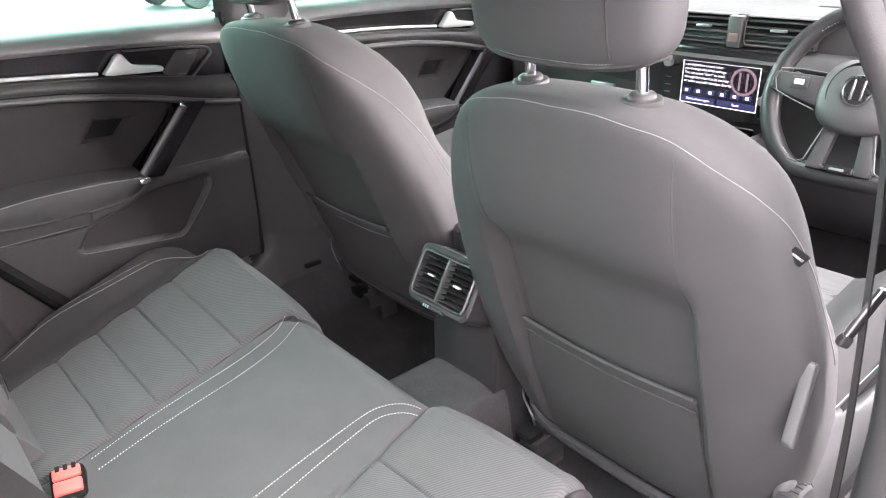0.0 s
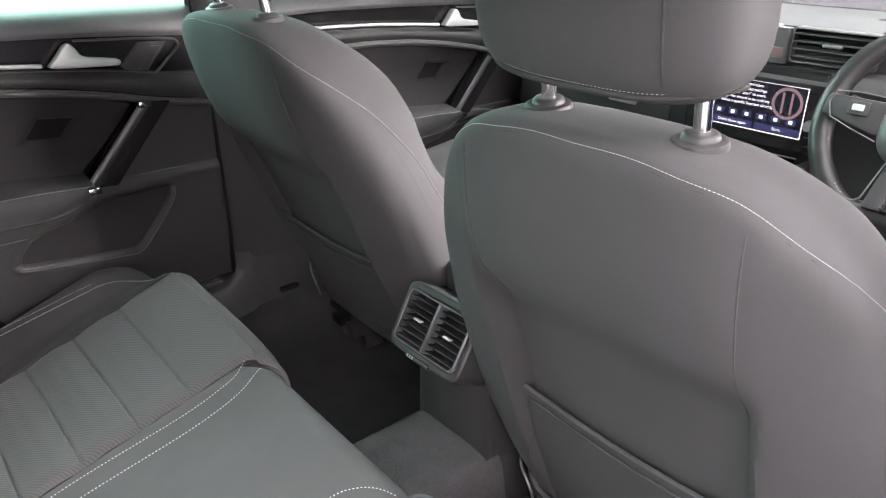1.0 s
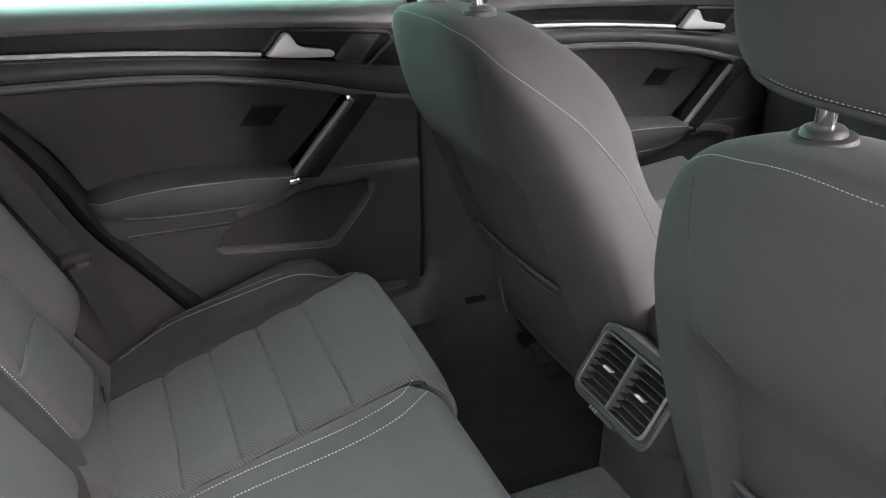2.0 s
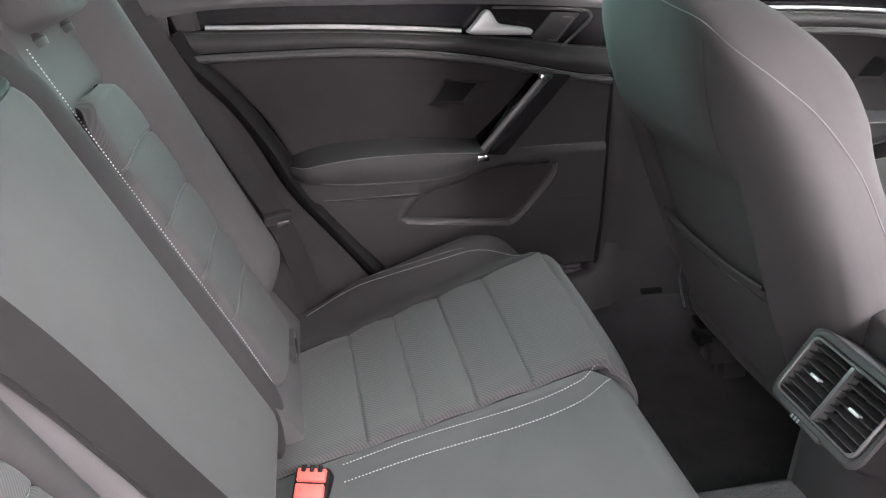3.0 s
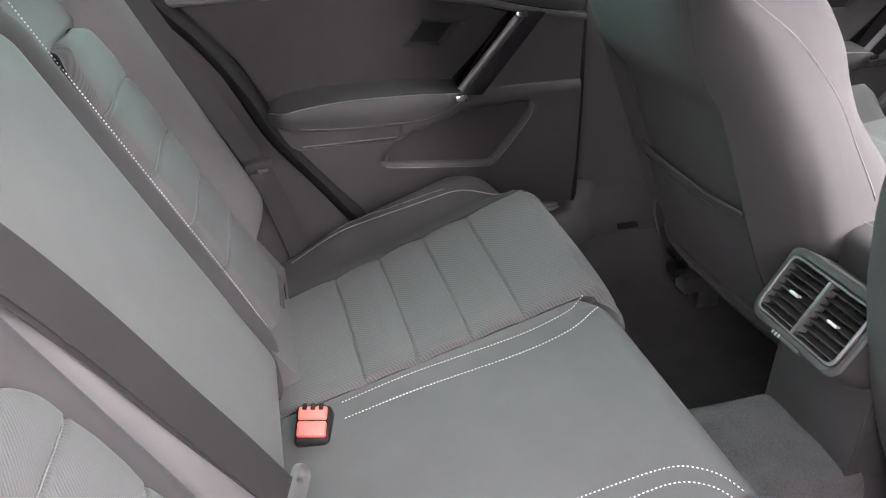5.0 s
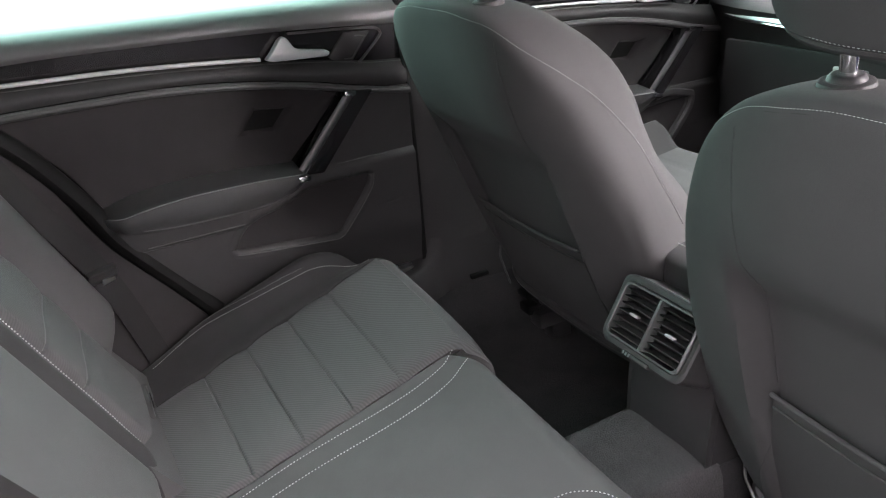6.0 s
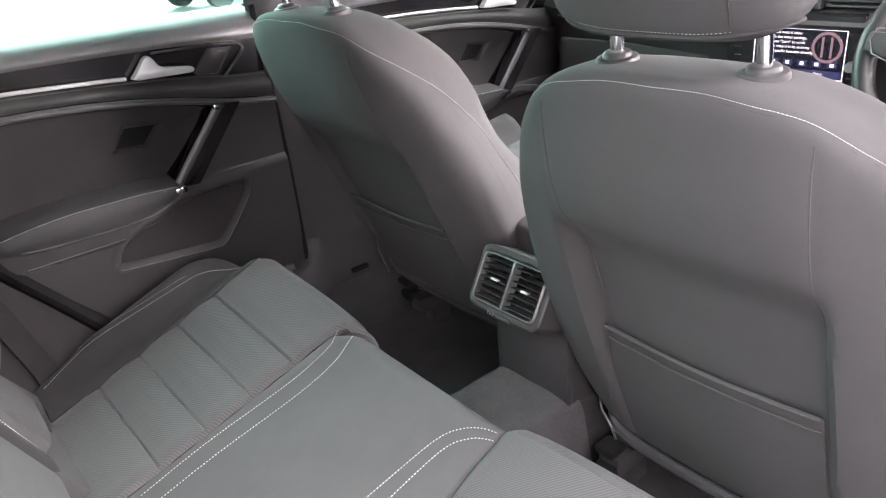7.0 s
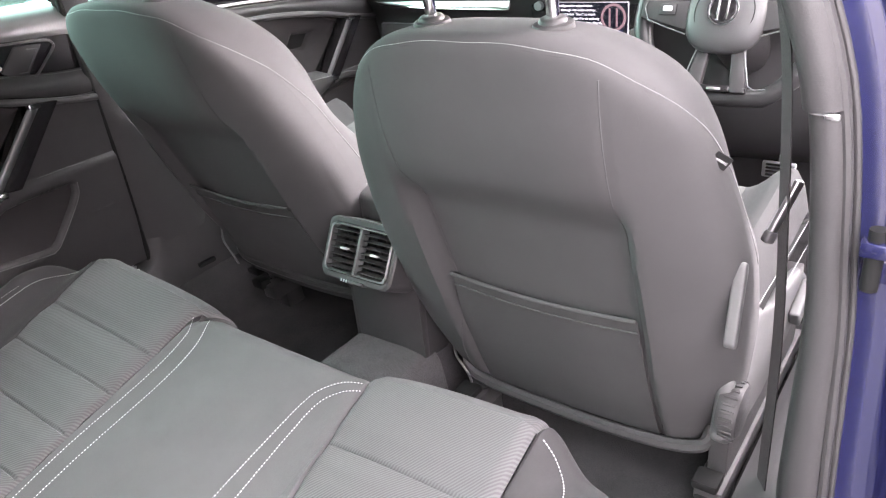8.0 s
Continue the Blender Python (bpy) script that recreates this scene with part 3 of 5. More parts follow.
            add("handle", prism([(0.50, -0.60), (0.60, -0.575), (0.62, -0.60), (0.52, -0.635)], "x", side * 0.272, side * 0.292, 0.006, 3), PALE, "height adjuster handle")
            # cloth tag sewn into the seam
            spot, nor = on(Vector((side * 0.2565, 0.0745, -0.157)), (-side, 0.0, -0.06), 0.3)
            along, face = Vector((side * 0.70, 0.42, -0.56)).normalized(), (nor if nor.x * side > 0 else -nor) + Vector((0, -0.5, 0.1))
            face = (face - along * face.dot(along)).normalized()
            over = face.cross(along) if side > 0 else along.cross(face)
            tm_ = Matrix((along, over, face)).transposed().to_4x4()
            tm_.translation = spot + face * 0.0080
            tg = add("airbag_tag", box(-0.0105, 0.0105, -0.0085, 0.0085, -0.0012, 0.0012, 0.0006, 1, m=tm_), BLACK, "black cloth tag with white lettering")
            if side > 0:
                txt = bpy.data.curves.new("lettering", "FONT")
                txt.body, txt.size, txt.extrude, txt.align_x, txt.align_y = "AIRBAG", 0.0044, 0.0002, "CENTER", "CENTER"
                tmp = bpy.data.objects.new("tmp", txt)
                me = bpy.data.meshes.new_from_object(tmp)
                bpy.data.objects.remove(tmp)
                me.transform(up @ slope @ tm_ @ pose(0, 0, 0.0016))
                me.materials.clear()
                me.materials.append(THREAD)
                new("lettering", me).parent = tg
    # rails down to the floor
    rear_end = 0.14 if outer > 0 else 0.205
    for x in (-0.20, 0.255 if outer > 0 else 0.205):
        r = bmesh.new()
        z0 = FLOOR - cz
        box(x - 0.022, x + 0.022, rear_end, 0.66, z0 + 0.045, z0 + 0.085, 0.004, bm=r)
        for yy in (rear_end + 0.06, 0.60):
            box(x - 0.02, x + 0.02, yy - 0.025, yy + 0.03, z0, z0 + 0.05, 0.004, bm=r)
        rail = add("rail", r, PLASTIC)
        x, z0 = (x, z0) if outer > 0 else (x - 0.025, z0 + 0.03)
        add("rail_cap", box(x - 0.020, x + 0.020, rear_end - 0.012, rear_end + 0.02, z0 + 0.045, z0 + 0.070, 0.005, bm=box(x - 0.024, x + 0.016, rear_end - 0.010, rear_end + 0.03, z0 + 0.088, z0 + 0.104, 0.004)), BLACK, "", rail)
        add("frame", box(x - 0.015, x + 0.015, rear_end + 0.04, 0.62, z0 + 0.05, -0.555, 0.004), PLASTIC)
    if outer < 0:
        add("hook", box(-0.281, -0.269, 0.088, 0.136, -0.661, -0.649, 0.003), BLACK, "black hook beneath the backrest")
    return s


front_seat("car_seat", 0.391, 0.594, 0.832, 1, "dark grey cloth car seat with white stitching, beside the steering wheel")
front_seat("car_seat", -0.325, 0.577, 0.864, -1, "dark grey cloth car seat with white stitching, beside the closed doors", 0.095)


# ---- rear bench ----
def bench_z(x, y):
    """Height of the rear cushion's top."""
    q = abs(x - 0.012)
    zc, zs = 0.198 + 0.265 * y, 0.222 + 0.36 * y
    k = min(max((q - 0.205) / 0.28, 0.0), 1.0) ** 0.65
    z = zc + (zs - zc) * k
    z += 0.030 * math.exp(-((q - 0.612) / 0.045) ** 2) * step(-0.02, 0.15, y)
    z -= 0.16 * step(0.632, 0.71, q) ** 1.3
    z -= 0.09 * step(0.33, 0.52, y) * step(0.495, 0.60, q)
    return z


FRONT, ROLL = 0.452, 0.042


def bench_point(x, t, crown=0.0, ext=0.0):
    """t below 1 runs from the back to the front along the top, from 1 to 2 over the rounded front and down."""
    front = FRONT + ext - 0.10 * step(0.49, 0.70, abs(x - 0.012))
    if t <= 1:
        y = -0.04 + (front + 0.04) * t
        return Vector((x, y, bench_z(x, y) + crown))
    a = (t - 1) * 1.0
    r = ROLL
    zc = bench_z(x, front) - r + crown
    if a < 0.6:
        p = a / 0.6 * radians(95)
        return Vector((x, front + r * math.sin(p), zc + r * math.cos(p)))
    f = (a - 0.6) / 0.4
    return Vector((x, front + r * (1 - 0.35 * f), zc + r * math.cos(radians(95)) - f * (zc - 0.05)))


GROOVES = (0.095, 0.178, 0.261, 0.345)


def slanted(g, q):
    """The cross seams run forward towards the middle of the bench."""
    return g + (0.008 + 0.030 * g) * min(max((0.49 - q) / 0.27, 0.0), 1.0)


def inner(q):
    return 0.024 * min(max((0.49 - q) / 0.27, 0.0), 1.0)


def bench_part(x0, x1, seams=True, grooves=False, nu=30, nt=110, ext=lambda q: 0.0):
    """A strip of the bench between two lines x0(y), x1(y), its borders drawn in where they are sewn."""
    def f(u, v):
        t = 2 * v
        y = -0.04 + (FRONT + 0.04) * min(t, 1)
        a, b = x0(y + 0.1 * max(t - 1, 0)), x1(y + 0.1 * max(t - 1, 0))
        x = a + (b - a) * u
        edge = min((x - a), (b - x))
        crown = -0.007 * math.exp(-(edge / 0.0034) ** 2) + 0.002 * math.exp(-((edge - 0.02) / 0.012) ** 2) if seams else 0.0
        if grooves and t <= 1:
            yt = -0.04 + (FRONT + ext(abs(x - 0.012)) + 0.04) * t
            gap = min(abs(yt - slanted(g, abs(x - 0.012))) for g in GROOVES)
            crown += 0.004 * step(0.0, 0.035, gap) - 0.0055 * math.exp(-(gap / 0.0016) ** 2) * step(-0.002, 0.012, edge)
        return bench_point(x, t, crown, ext(abs(x - 0.012)))
    return thick(sheet_at(f, dense(nu, (0.0, 1.0), 0.07), [k / 520 for k in range(261)] + [0.5 + k / 60 for k in range(1, 31)] if grooves else dense(nt, [], 0.012)), 0.03)


BENCH = thing("rear_bench", "dark grey cloth rear bench with sewn panels and white stitching", "car seat")
flare = lambda y: 0.050 * step(0.43, 0.50, y)
IL0, IL1 = (lambda y: -0.487), (lambda y: -0.207 + flare(y) * 0.8)
IR0, IR1 = (lambda y: 0.280 - 0.158 * y), (lambda y: 0.515)
part("side_bolster", bench_part(lambda y: -0.70, IL0), SUEDE, BENCH)
part("insert_panel", bench_part(IL0, IL1, grooves=True, nu=36, ext=inner), RIB_SEAT, BENCH, "ribbed cloth insert with cross seams")
cp_bm = bench_part(IL1, IR0, nu=44, ext=lambda q: 0.010)
part("centre_panel", cp_bm, SEAT, BENCH)
part("insert_panel", bench_part(IR0, IR1, grooves=True, nu=36, ext=inner), RIB_SEAT, BENCH, "ribbed cloth insert with cross seams")
part("side_bolster", bench_part(IR1, lambda y: 0.70), SUEDE, BENCH)
LINES = {
    "li": [(-0.150, 0.065), (-0.150, 0.18), (-0.140, 0.33), (-0.146, 0.41), (-0.165, 0.455), (-0.180, 0.478)],
    "lo": [(-0.186, 0.065), (-0.189, 0.18), (-0.179, 0.34), (-0.187, 0.42), (-0.204, 0.462)],
    "ri": [(0.136, 0.03), (0.126, 0.20), (0.130, 0.33), (0.137, 0.413), (0.155, 0.446), (0.180, 0.464), (0.205, 0.474)],
    "ro": [(0.165, 0.03), (0.159, 0.20), (0.156, 0.354), (0.160, 0.413), (0.178, 0.441), (0.195, 0.452), (0.212, 0.458)],
}
MID = FRONT + 0.010
for key, pts in LINES.items():
    line = [bench_point(q.x, (q.y + 0.04) / (MID + 0.04), 0.002, 0.010) if q.y < MID else bench_point(q.x, 1 + 0.6 * math.asin(min((q.y - MID) / ROLL, 1)) / radians(95), 0.002, 0.010) for q in smooth_line([(x, y, 0) for x, y in pts], 10)]
    part("stitching", stitches(line, (0, -0.26, 1), pitch=0.0054, length=0.0027, width=0.0018, lift=0.0007), THREAD, BENCH, "white contrast stitching")
for sgn in (-1, 1):
    for row, (line, wide) in enumerate((([(-0.600, 0.02), (-0.597, 0.08), (-0.586, 0.165), (-0.574, 0.263), (-0.566, 0.333), (-0.560, 0.383), (-0.547, 0.415), (-0.525, 0.438), (-0.50, 0.448)], 0.0015), ([(-0.613, 0.10), (-0.605, 0.155), (-0.590, 0.228), (-0.581, 0.30), (-0.575, 0.335)], 0.0008))):
        if sgn > 0:
            line = [(0.024 - x, y) for x, y in line]
        line = [Vector((q.x, q.y, bench_z(q.x, q.y))) for q in smooth_line([(x, y, 0) for x, y in line], 10)]
        part("stitching", stitches(line, (0, -0.3, 1), pitch=0.0050, length=0.0030, width=wide, lift=0.0024), THREAD, BENCH, "white contrast stitching")

# ---- rear backrest ----
LEAN = radians(24)


def on_back(x, s, out=0.0):
    """A place on the rear backrest: x across, s metres up along it, out from it."""
    return Vector((x, 0.0 - s * math.sin(LEAN) + out * math.cos(LEAN), 0.215 + s * math.cos(LEAN) + out * math.sin(LEAN)))


def pad_bm(x0, x1, s0, s1, f, nu=40, nv=60, depth=0.05):
    return thick(sheet(lambda u, v: on_back(x0 + (x1 - x0) * u, s0 + (s1 - s0) * v, f(u, v, x0 + (x1 - x0) * u, s0 + (s1 - s0) * v)), nu, nv), depth)


def rolled(u, v, r=0.12, h=0.03):
    e = min(u, 1 - u) / r
    g = min(v, 1 - v) / r
    return -h * ((1 - min(e, 1)) ** 2.5 + (1 - min(g, 1)) ** 2.5)


BACKREST = part("backrest", pad_bm(-0.56, 0.60, -0.06, 0.72, lambda u, v, x, s: -0.035 - 0.015 * (1 - min(v, 1 - v) * 6 if min(v, 1 - v) < 1 / 6 else 0), 60, 40), SUEDE, BENCH, "dark grey backrest with a folding centre panel")
# plain proud centre panel that folds down
part("centre_panel", pad_bm(-0.245, 0.135, 0.045, 0.650, lambda u, v, x, s: 0.012 + rolled(u, v, 0.09, 0.03), 50, 60), SEAT, BACKREST)


# paler cloth colour for the light caught along the backrest's cross seams
LIT_SEAM = cloth("lit_seam_cloth", (0.13, 0.13, 0.13), (0.10, 0.10, 0.10))


def back_insert(x0, x1, s0, s1, cuts):
    """A ribbed insert between s0 and s1 with a rounded top, crossed by thin seams that bow upwards."""
    def place(u, s, lift=0.0):
        top = min(max((s - s1 + 0.11) / 0.11, 0.0), 1.0)
        mid, half = (x0 + x1) / 2, (x1 - x0) / 2 * math.sqrt(max(1 - 0.80 * top ** 3, 0.0))
        o = 0.010 - 0.010 * (2 * u - 1) ** 4 + lift
        edge = min(u, 1 - u) * (x1 - x0)
        o -= 0.012 * math.exp(-(edge / 0.006) ** 2) + 0.014 * math.exp(-((s1 - s) / 0.008) ** 2)
        for c in cuts:
            d = s - c - 0.010 * math.sin(math.pi * u)
            o += 0.003 * min(abs(d) / 0.03, 1.0) - 0.006 * math.exp(-(d / 0.0022) ** 2)
        return on_back(mid + half * (2 * u - 1), s, o)

    body = thick(sheet_at(lambda u, v: place(u, s0 + (s1 - s0) * v), dense(24, (0.0, 1.0), 0.07), [k / 330 for k in range(331)]), 0.02)
    panel = part("insert_panel", body, RIB_BACK, BACKREST, "ribbed cloth insert with cross seams")
    # thin pale tubes imitate light on the upper edge of each groove
    for c in cuts:
        part("seam", tube([place(u, c + 0.010 * math.sin(math.pi * u) + 0.0012, 0.0030) for u in np.linspace(0.03, 0.97, 16)], 0.0008, 6), LIT_SEAM, panel)


back_insert(-0.520, -0.315, 0.07, 0.575, (0.205, 0.288, 0.378, 0.475))
back_insert(0.190, 0.44, 0.03, 0.485, (0.130, 0.222, 0.312, 0.405))


def wing_bm(x0, x1, h, s0, s1):
    return thick(sheet(lambda u, v: on_back(x0 + (x1 - x0) * u, s0 + (s1 - s0) * v, -0.03 + h * math.sin(math.pi * min(max(u, 0.02), 0.98)) ** 0.7 * (step(0, 0.15, v) * step(1.0, 0.86, v)) ** 0.6), 24, 60), 0.02)


part("side_bolster", wing_bm(-0.650, -0.505, 0.090, 0.075, 0.80), SEAT, BACKREST)
part("skirt", pad_bm(-0.60, -0.26, -0.075, 0.10, lambda u, v, x, s: 0.017 - 0.019 * v, 20, 12, 0.03), SEAT, BACKREST)
for x0, x1 in ((-0.56, -0.30), (0.19, 0.60)):
    part("upper_panel", pad_bm(x0, x1, 0.560, 0.77, lambda u, v, x, s: -0.002 - 0.014 * step(0.10, 0.0, v) - 0.05 * step(0.8, 1.0, v) ** 2, 20, 24), SEAT, BACKREST)
part("side_bolster", wing_bm(0.435, 0.60, 0.075, 0.02, 0.80), SEAT, BACKREST)
part("inner_bolster", wing_bm(-0.33, -0.235, 0.040, -0.02, 0.70), SUEDE, BACKREST)
part("inner_bolster", wing_bm(0.125, 0.205, 0.036, -0.02, 0.70), SUEDE, BACKREST)
th = bmesh.new()
stitches([on_back(-0.305 + 0.012 * step(0.2, 0.02, s), s, 0.0055) for s in np.linspace(0.09, 0.66, 50)], (-0.4, 0.8, 0.4), th, pitch=0.0050, length=0.0026, width=0.0022)
part("stitching", th, THREAD, BACKREST, "white contrast stitching")
for x in (-0.44, -0.06, 0.32):
    h = thing("rear_headrest", "dark grey rear headrest above the backrest", "headrest", "rear headrests")
    part("pad", cushion_shape(0.125, 0.05, 0.085, 0.5, 0.6, m=Matrix.Translation(on_back(x, 0.752, 0.012)) @ pose(0, 0, 0, 24)), SEAT, h)
    for d in (-0.06, 0.06):
        part("post", tube([on_back(x + d, 0.60, -0.030), on_back(x + d, 0.70, 0.0)], 0.006, 10), CHROME, h)
        part("collar", turned([(0.004, -0.004), (0.024, -0.004), (0.026, 0.006), (0.02, 0.014), (0.008, 0.016)], Matrix.Translation(on_back(x + d, 0.655, -0.018)) @ pose(0, 0, 0, 24), 20), PLASTIC, h)
guide = thing("belt_guide", "black plastic belt guide at the top of the rear backrest", "belt guide")
part("loop", tube(smooth_line([on_back(-0.150, 0.655, 0.004), on_back(-0.140, 0.640, 0.030), on_back(-0.062, 0.630, 0.034), on_back(0.017, 0.618, 0.030), on_back(0.026, 0.632, 0.004)], 8), 0.0055, 8), BLACK, guide)
part("catch", cushion_shape(0.022, 0.012, 0.010, 0.5, 0.5, 16, 8, m=Matrix.Translation(on_back(-0.062, 0.640, 0.020)) @ pose(0, 0, 0, 24)), BLACK, guide)
iso = thing("child_seat_anchor", "small black anchor cover in the backrest gap", "anchor cover")
part("cover", box(-0.490, -0.430, -0.022, 0.0, 0.238, 0.280, 0.006), PLASTIC, iso)
part("slot", box(-0.468, -0.450, -0.006, 0.0025, 0.248, 0.272, 0.002), BLACK, iso)

# ---- doors ----
def table2(*pairs):
    return curve(pairs)


def seg_dist(p, a, b):
    ax, ay, bx, by = a[0], a[1], b[0], b[1]
    dx, dy = bx - ax, by - ay
    t = max(0.0, min(1.0, ((p[0] - ax) * dx + (p[1] - ay) * dy) / (dx * dx + dy * dy)))
    return math.hypot(p[0] - ax - t * dx, p[1] - ay - t * dy)


def inside_depth(p, poly):
    """How far p lies inside a polygon (outside: minus)."""
    d = min(seg_dist(p, poly[i - 1], poly[i]) for i in range(len(poly)))
    odd = False
    for i in range(len(poly)):
        (x1, y1), (x2, y2) = poly[i - 1], poly[i]
        if (y1 > p[1]) != (y2 > p[1]) and p[0] < (x2 - x1) * (p[1] - y1) / (y2 - y1) + x1:
            odd = not odd
    return d if odd else -d


GLASS_Z = table2((-0.17, 0.856), (0.2, 0.852), (0.63, 0.848), (0.8, 0.845))
PAD_Z = table2((-0.17, 0.795), (-0.11, 0.803), (0.0, 0.806), (0.2, 0.803), (0.4, 0.797), (0.6, 0.785), (0.8, 0.77))
TRIM_Z = table2((-0.17, 0.772), (-0.107, 0.768), (0.1, 0.762), (0.36, 0.744), (0.5, 0.728), (0.6, 0.712), (0.8, 0.70))
LEDGE_Z = table2((-0.17, 0.728), (-0.09, 0.731), (0.1, 0.732), (0.229, 0.726), (0.35, 0.712), (0.45, 0.694), (0.564, 0.668), (0.66, 0.652))
ARM_TOP = table2((-0.05, 0.51), (0.034, 0.531), (0.085, 0.541), (0.138, 0.546), (0.2, 0.547), (0.248, 0.545), (0.385, 0.534))
ARM_SEW = table2((-0.05, 0.505), (0.035, 0.514), (0.066, 0.520), (0.125, 0.527), (0.184, 0.530), (0.28, 0.529), (0.40, 0.522))
ARM_LOW = table2((-0.05, 0.492), (0.03, 0.496), (0.051, 0.490), (0.085, 0.483), (0.121, 0.480), (0.20, 0.477), (0.276, 0.477), (0.315, 0.480), (0.35, 0.489), (0.372, 0.500), (0.391, 0.512), (0.44, 0.512), (0.569, 0.655), (0.66, 0.655))
REAR_EDGE = table2((0.24, 0.20), (0.29, 0.165), (0.345, 0.125), (0.46, 0.04), (0.544, 0.0), (0.597, -0.025), (0.734, -0.137), (0.80, -0.165), (0.9, -0.20))
POCKET = [(0.228, 0.386), (0.236, 0.374), (0.262, 0.369), (0.44, 0.350), (0.462, 0.351), (0.480, 0.363), (0.532, 0.425), (0.552, 0.455), (0.556, 0.480), (0.545, 0.491), (0.44, 0.489), (0.40, 0.485), (0.37, 0.472), (0.34, 0.460), (0.30, 0.452), (0.262, 0.436), (0.238, 0.41)]


def backed(bm, depth):
    """Thickness behind a panel that faces the cabin."""
    face = max(v.co.x for v in bm.verts)
    thick(bm, depth)
    bmesh.ops.translate(bm, verts=bm.verts, vec=(face - max(v.co.x for v in bm.verts), 0, 0))
    return bm


def door(name, label, dy, rear, front):
    """A door's inside: soft upper pad, gloss trim, cloth panel, padded armrest, pull strap and map pocket."""
    d = thing(name, label, "car door", "", (0, 0, 0))
    d["kind"] = "structure"
    X = -0.70

    def w(x, y, z):
        return Vector((x, y + dy, z))

    def band(y0, y1, zt, zb, prof, nu=90, nv=10, depth=0.012, slant=True):
        def f(u, v):
            y = y0 + (y1 - y0) * u
            z = zb(y) + (zt(y) - zb(y)) * v
            if slant:
                yr = max(rear(z), y0)
                y = yr + (y1 - yr) * u
                z = zb(y) + (zt(y) - zb(y)) * v
            return w(prof(u, v, y, z), y, z)
        return backed(sheet(f, nu, nv), depth)

    lo = -0.30
    def pad_profile(u, v):
        # bends over from its upright lower edge to a level top at the glass
        y = max(lo + (front - lo) * u, rear(0.82))
        lip = step(0.0, 0.10, v)
        return w(-0.722 + 0.004 * lip - 0.094 * v ** 2.2, y, PAD_Z(y) + (GLASS_Z(y) - PAD_Z(y)) * (1 - (1 - v) ** 1.9))
    part("upper_pad", thick(sheet(pad_profile, 90, 26), 0.010), SOFT, d, "soft-touch upper door pad")
    part("gloss_trim", band(lo if dy else -0.128, front, PAD_Z, TRIM_Z, lambda u, v, y, z: -0.737 + 0.006 * v), GLOSS, d, "gloss black decor panel")
    if not dy:
        part("pad_end", band(lo, -0.126, PAD_Z, TRIM_Z, lambda u, v, y, z: -0.722 - 0.012 * step(0.85, 1.0, u), 12), PLASTIC, d)
    part("rail", band(lo, front, TRIM_Z, LEDGE_Z, lambda u, v, y, z: -0.716 - 0.016 * v ** 3 + 0.006 * math.sin(math.pi * v)), PLASTIC, d)
    part("ledge", band(lo, front, LEDGE_Z, lambda y: LEDGE_Z(y) - 0.016, lambda u, v, y, z: -0.704 + 0.006 * math.sin(math.pi * v) - 0.008 * (v < 0.05)), SOFT, d)
    ins_low = lambda y: ARM_TOP(y) if y < 0.385 else 0.534 + (y - 0.385) * 0.9
    part("cloth_panel", band(lo, 0.545, lambda y: LEDGE_Z(y) - 0.015, lambda y: min(ins_low(y), LEDGE_Z(y) - 0.02) - 0.006, lambda u, v, y, z: -0.735 - 0.012 * math.sin(math.pi * v) - 0.030 * step(-0.002, 0.014, inside_depth((y, z), [(0.286, 0.600), (0.330, 0.662), (0.424, 0.652), (0.372, 0.596)])), 130, 46), DOORCLOTH, d, "dark cloth door panel")
    # black plate on the recess floor, standing in for the shade inside it
    dent = prism([(0.291, 0.604), (0.332, 0.658), (0.417, 0.648), (0.369, 0.600)], "x", -0.790, -0.7560, 0.004)
    bmesh.ops.translate(dent, verts=dent.verts, vec=(0, dy, 0))
    part("grip_recess_shade", dent, BLACK, d, "black plate for the shade in the cloth panel's recess")
    # armrest
    arm0 = 0.006
    pad = band(arm0, 0.392, ARM_TOP, ARM_SEW, lambda u, v, y, z: -0.664 - 0.075 * v ** 1.6 - 0.04 * step(0.064, 0.006, y) ** 2, 60, 10, slant=False)
    ar = part("armrest", pad, LEATHER, d, "padded armrest with white stitching")
    part("armrest_side", band(arm0, 0.392, ARM_SEW, ARM_LOW, lambda u, v, y, z: -0.672 + 0.009 * v - 0.04 * step(0.064, 0.006, y) ** 2 + 0.004 * math.sin(math.pi * v), 60, 8, slant=False), LEATHER, ar)
    part("stitching", stitches([w(-0.662 - 0.04 * step(0.064, 0.006, y) ** 2, y, ARM_SEW(y) + 0.003) for y in np.linspace(0.020, 0.385, 54)], (1, 0, 0.3), pitch=0.005, length=0.0036, width=0.0015), THREAD, ar)
    rim = smooth_line([w(-0.680 - 0.030 * step(0.060, 0.010, y), y, z) for y, z in ((0.008, 0.497), (0.03, 0.495), (0.07, 0.486), (0.121, 0.480), (0.20, 0.477), (0.276, 0.477), (0.325, 0.481), (0.36, 0.493), (0.392, 0.516))], 10)
    part("armrest_rim", tube(rim, 0.0075, 8), PLASTIC, ar)
    # paler tube in place of the highlight along the armrest rim
    part("edge_highlight", tube([q + Vector((0.007, 0, -0.002)) for q in rim], 0.0020, 6), STRIP, ar)
    # the highlights on the panel edges, creases and pocket, also built as pale tubes
    for low_z, x_ in ((TRIM_Z, -0.713), (LEDGE_Z, -0.699)):
        ys_ = np.linspace(max(lo, rear(0.74)) + 0.004, front - 0.01, 40)
        part("edge_highlight", tube([w(x_, y, low_z(y) - 0.002) for y in ys_], 0.0010, 6), PALE, d)
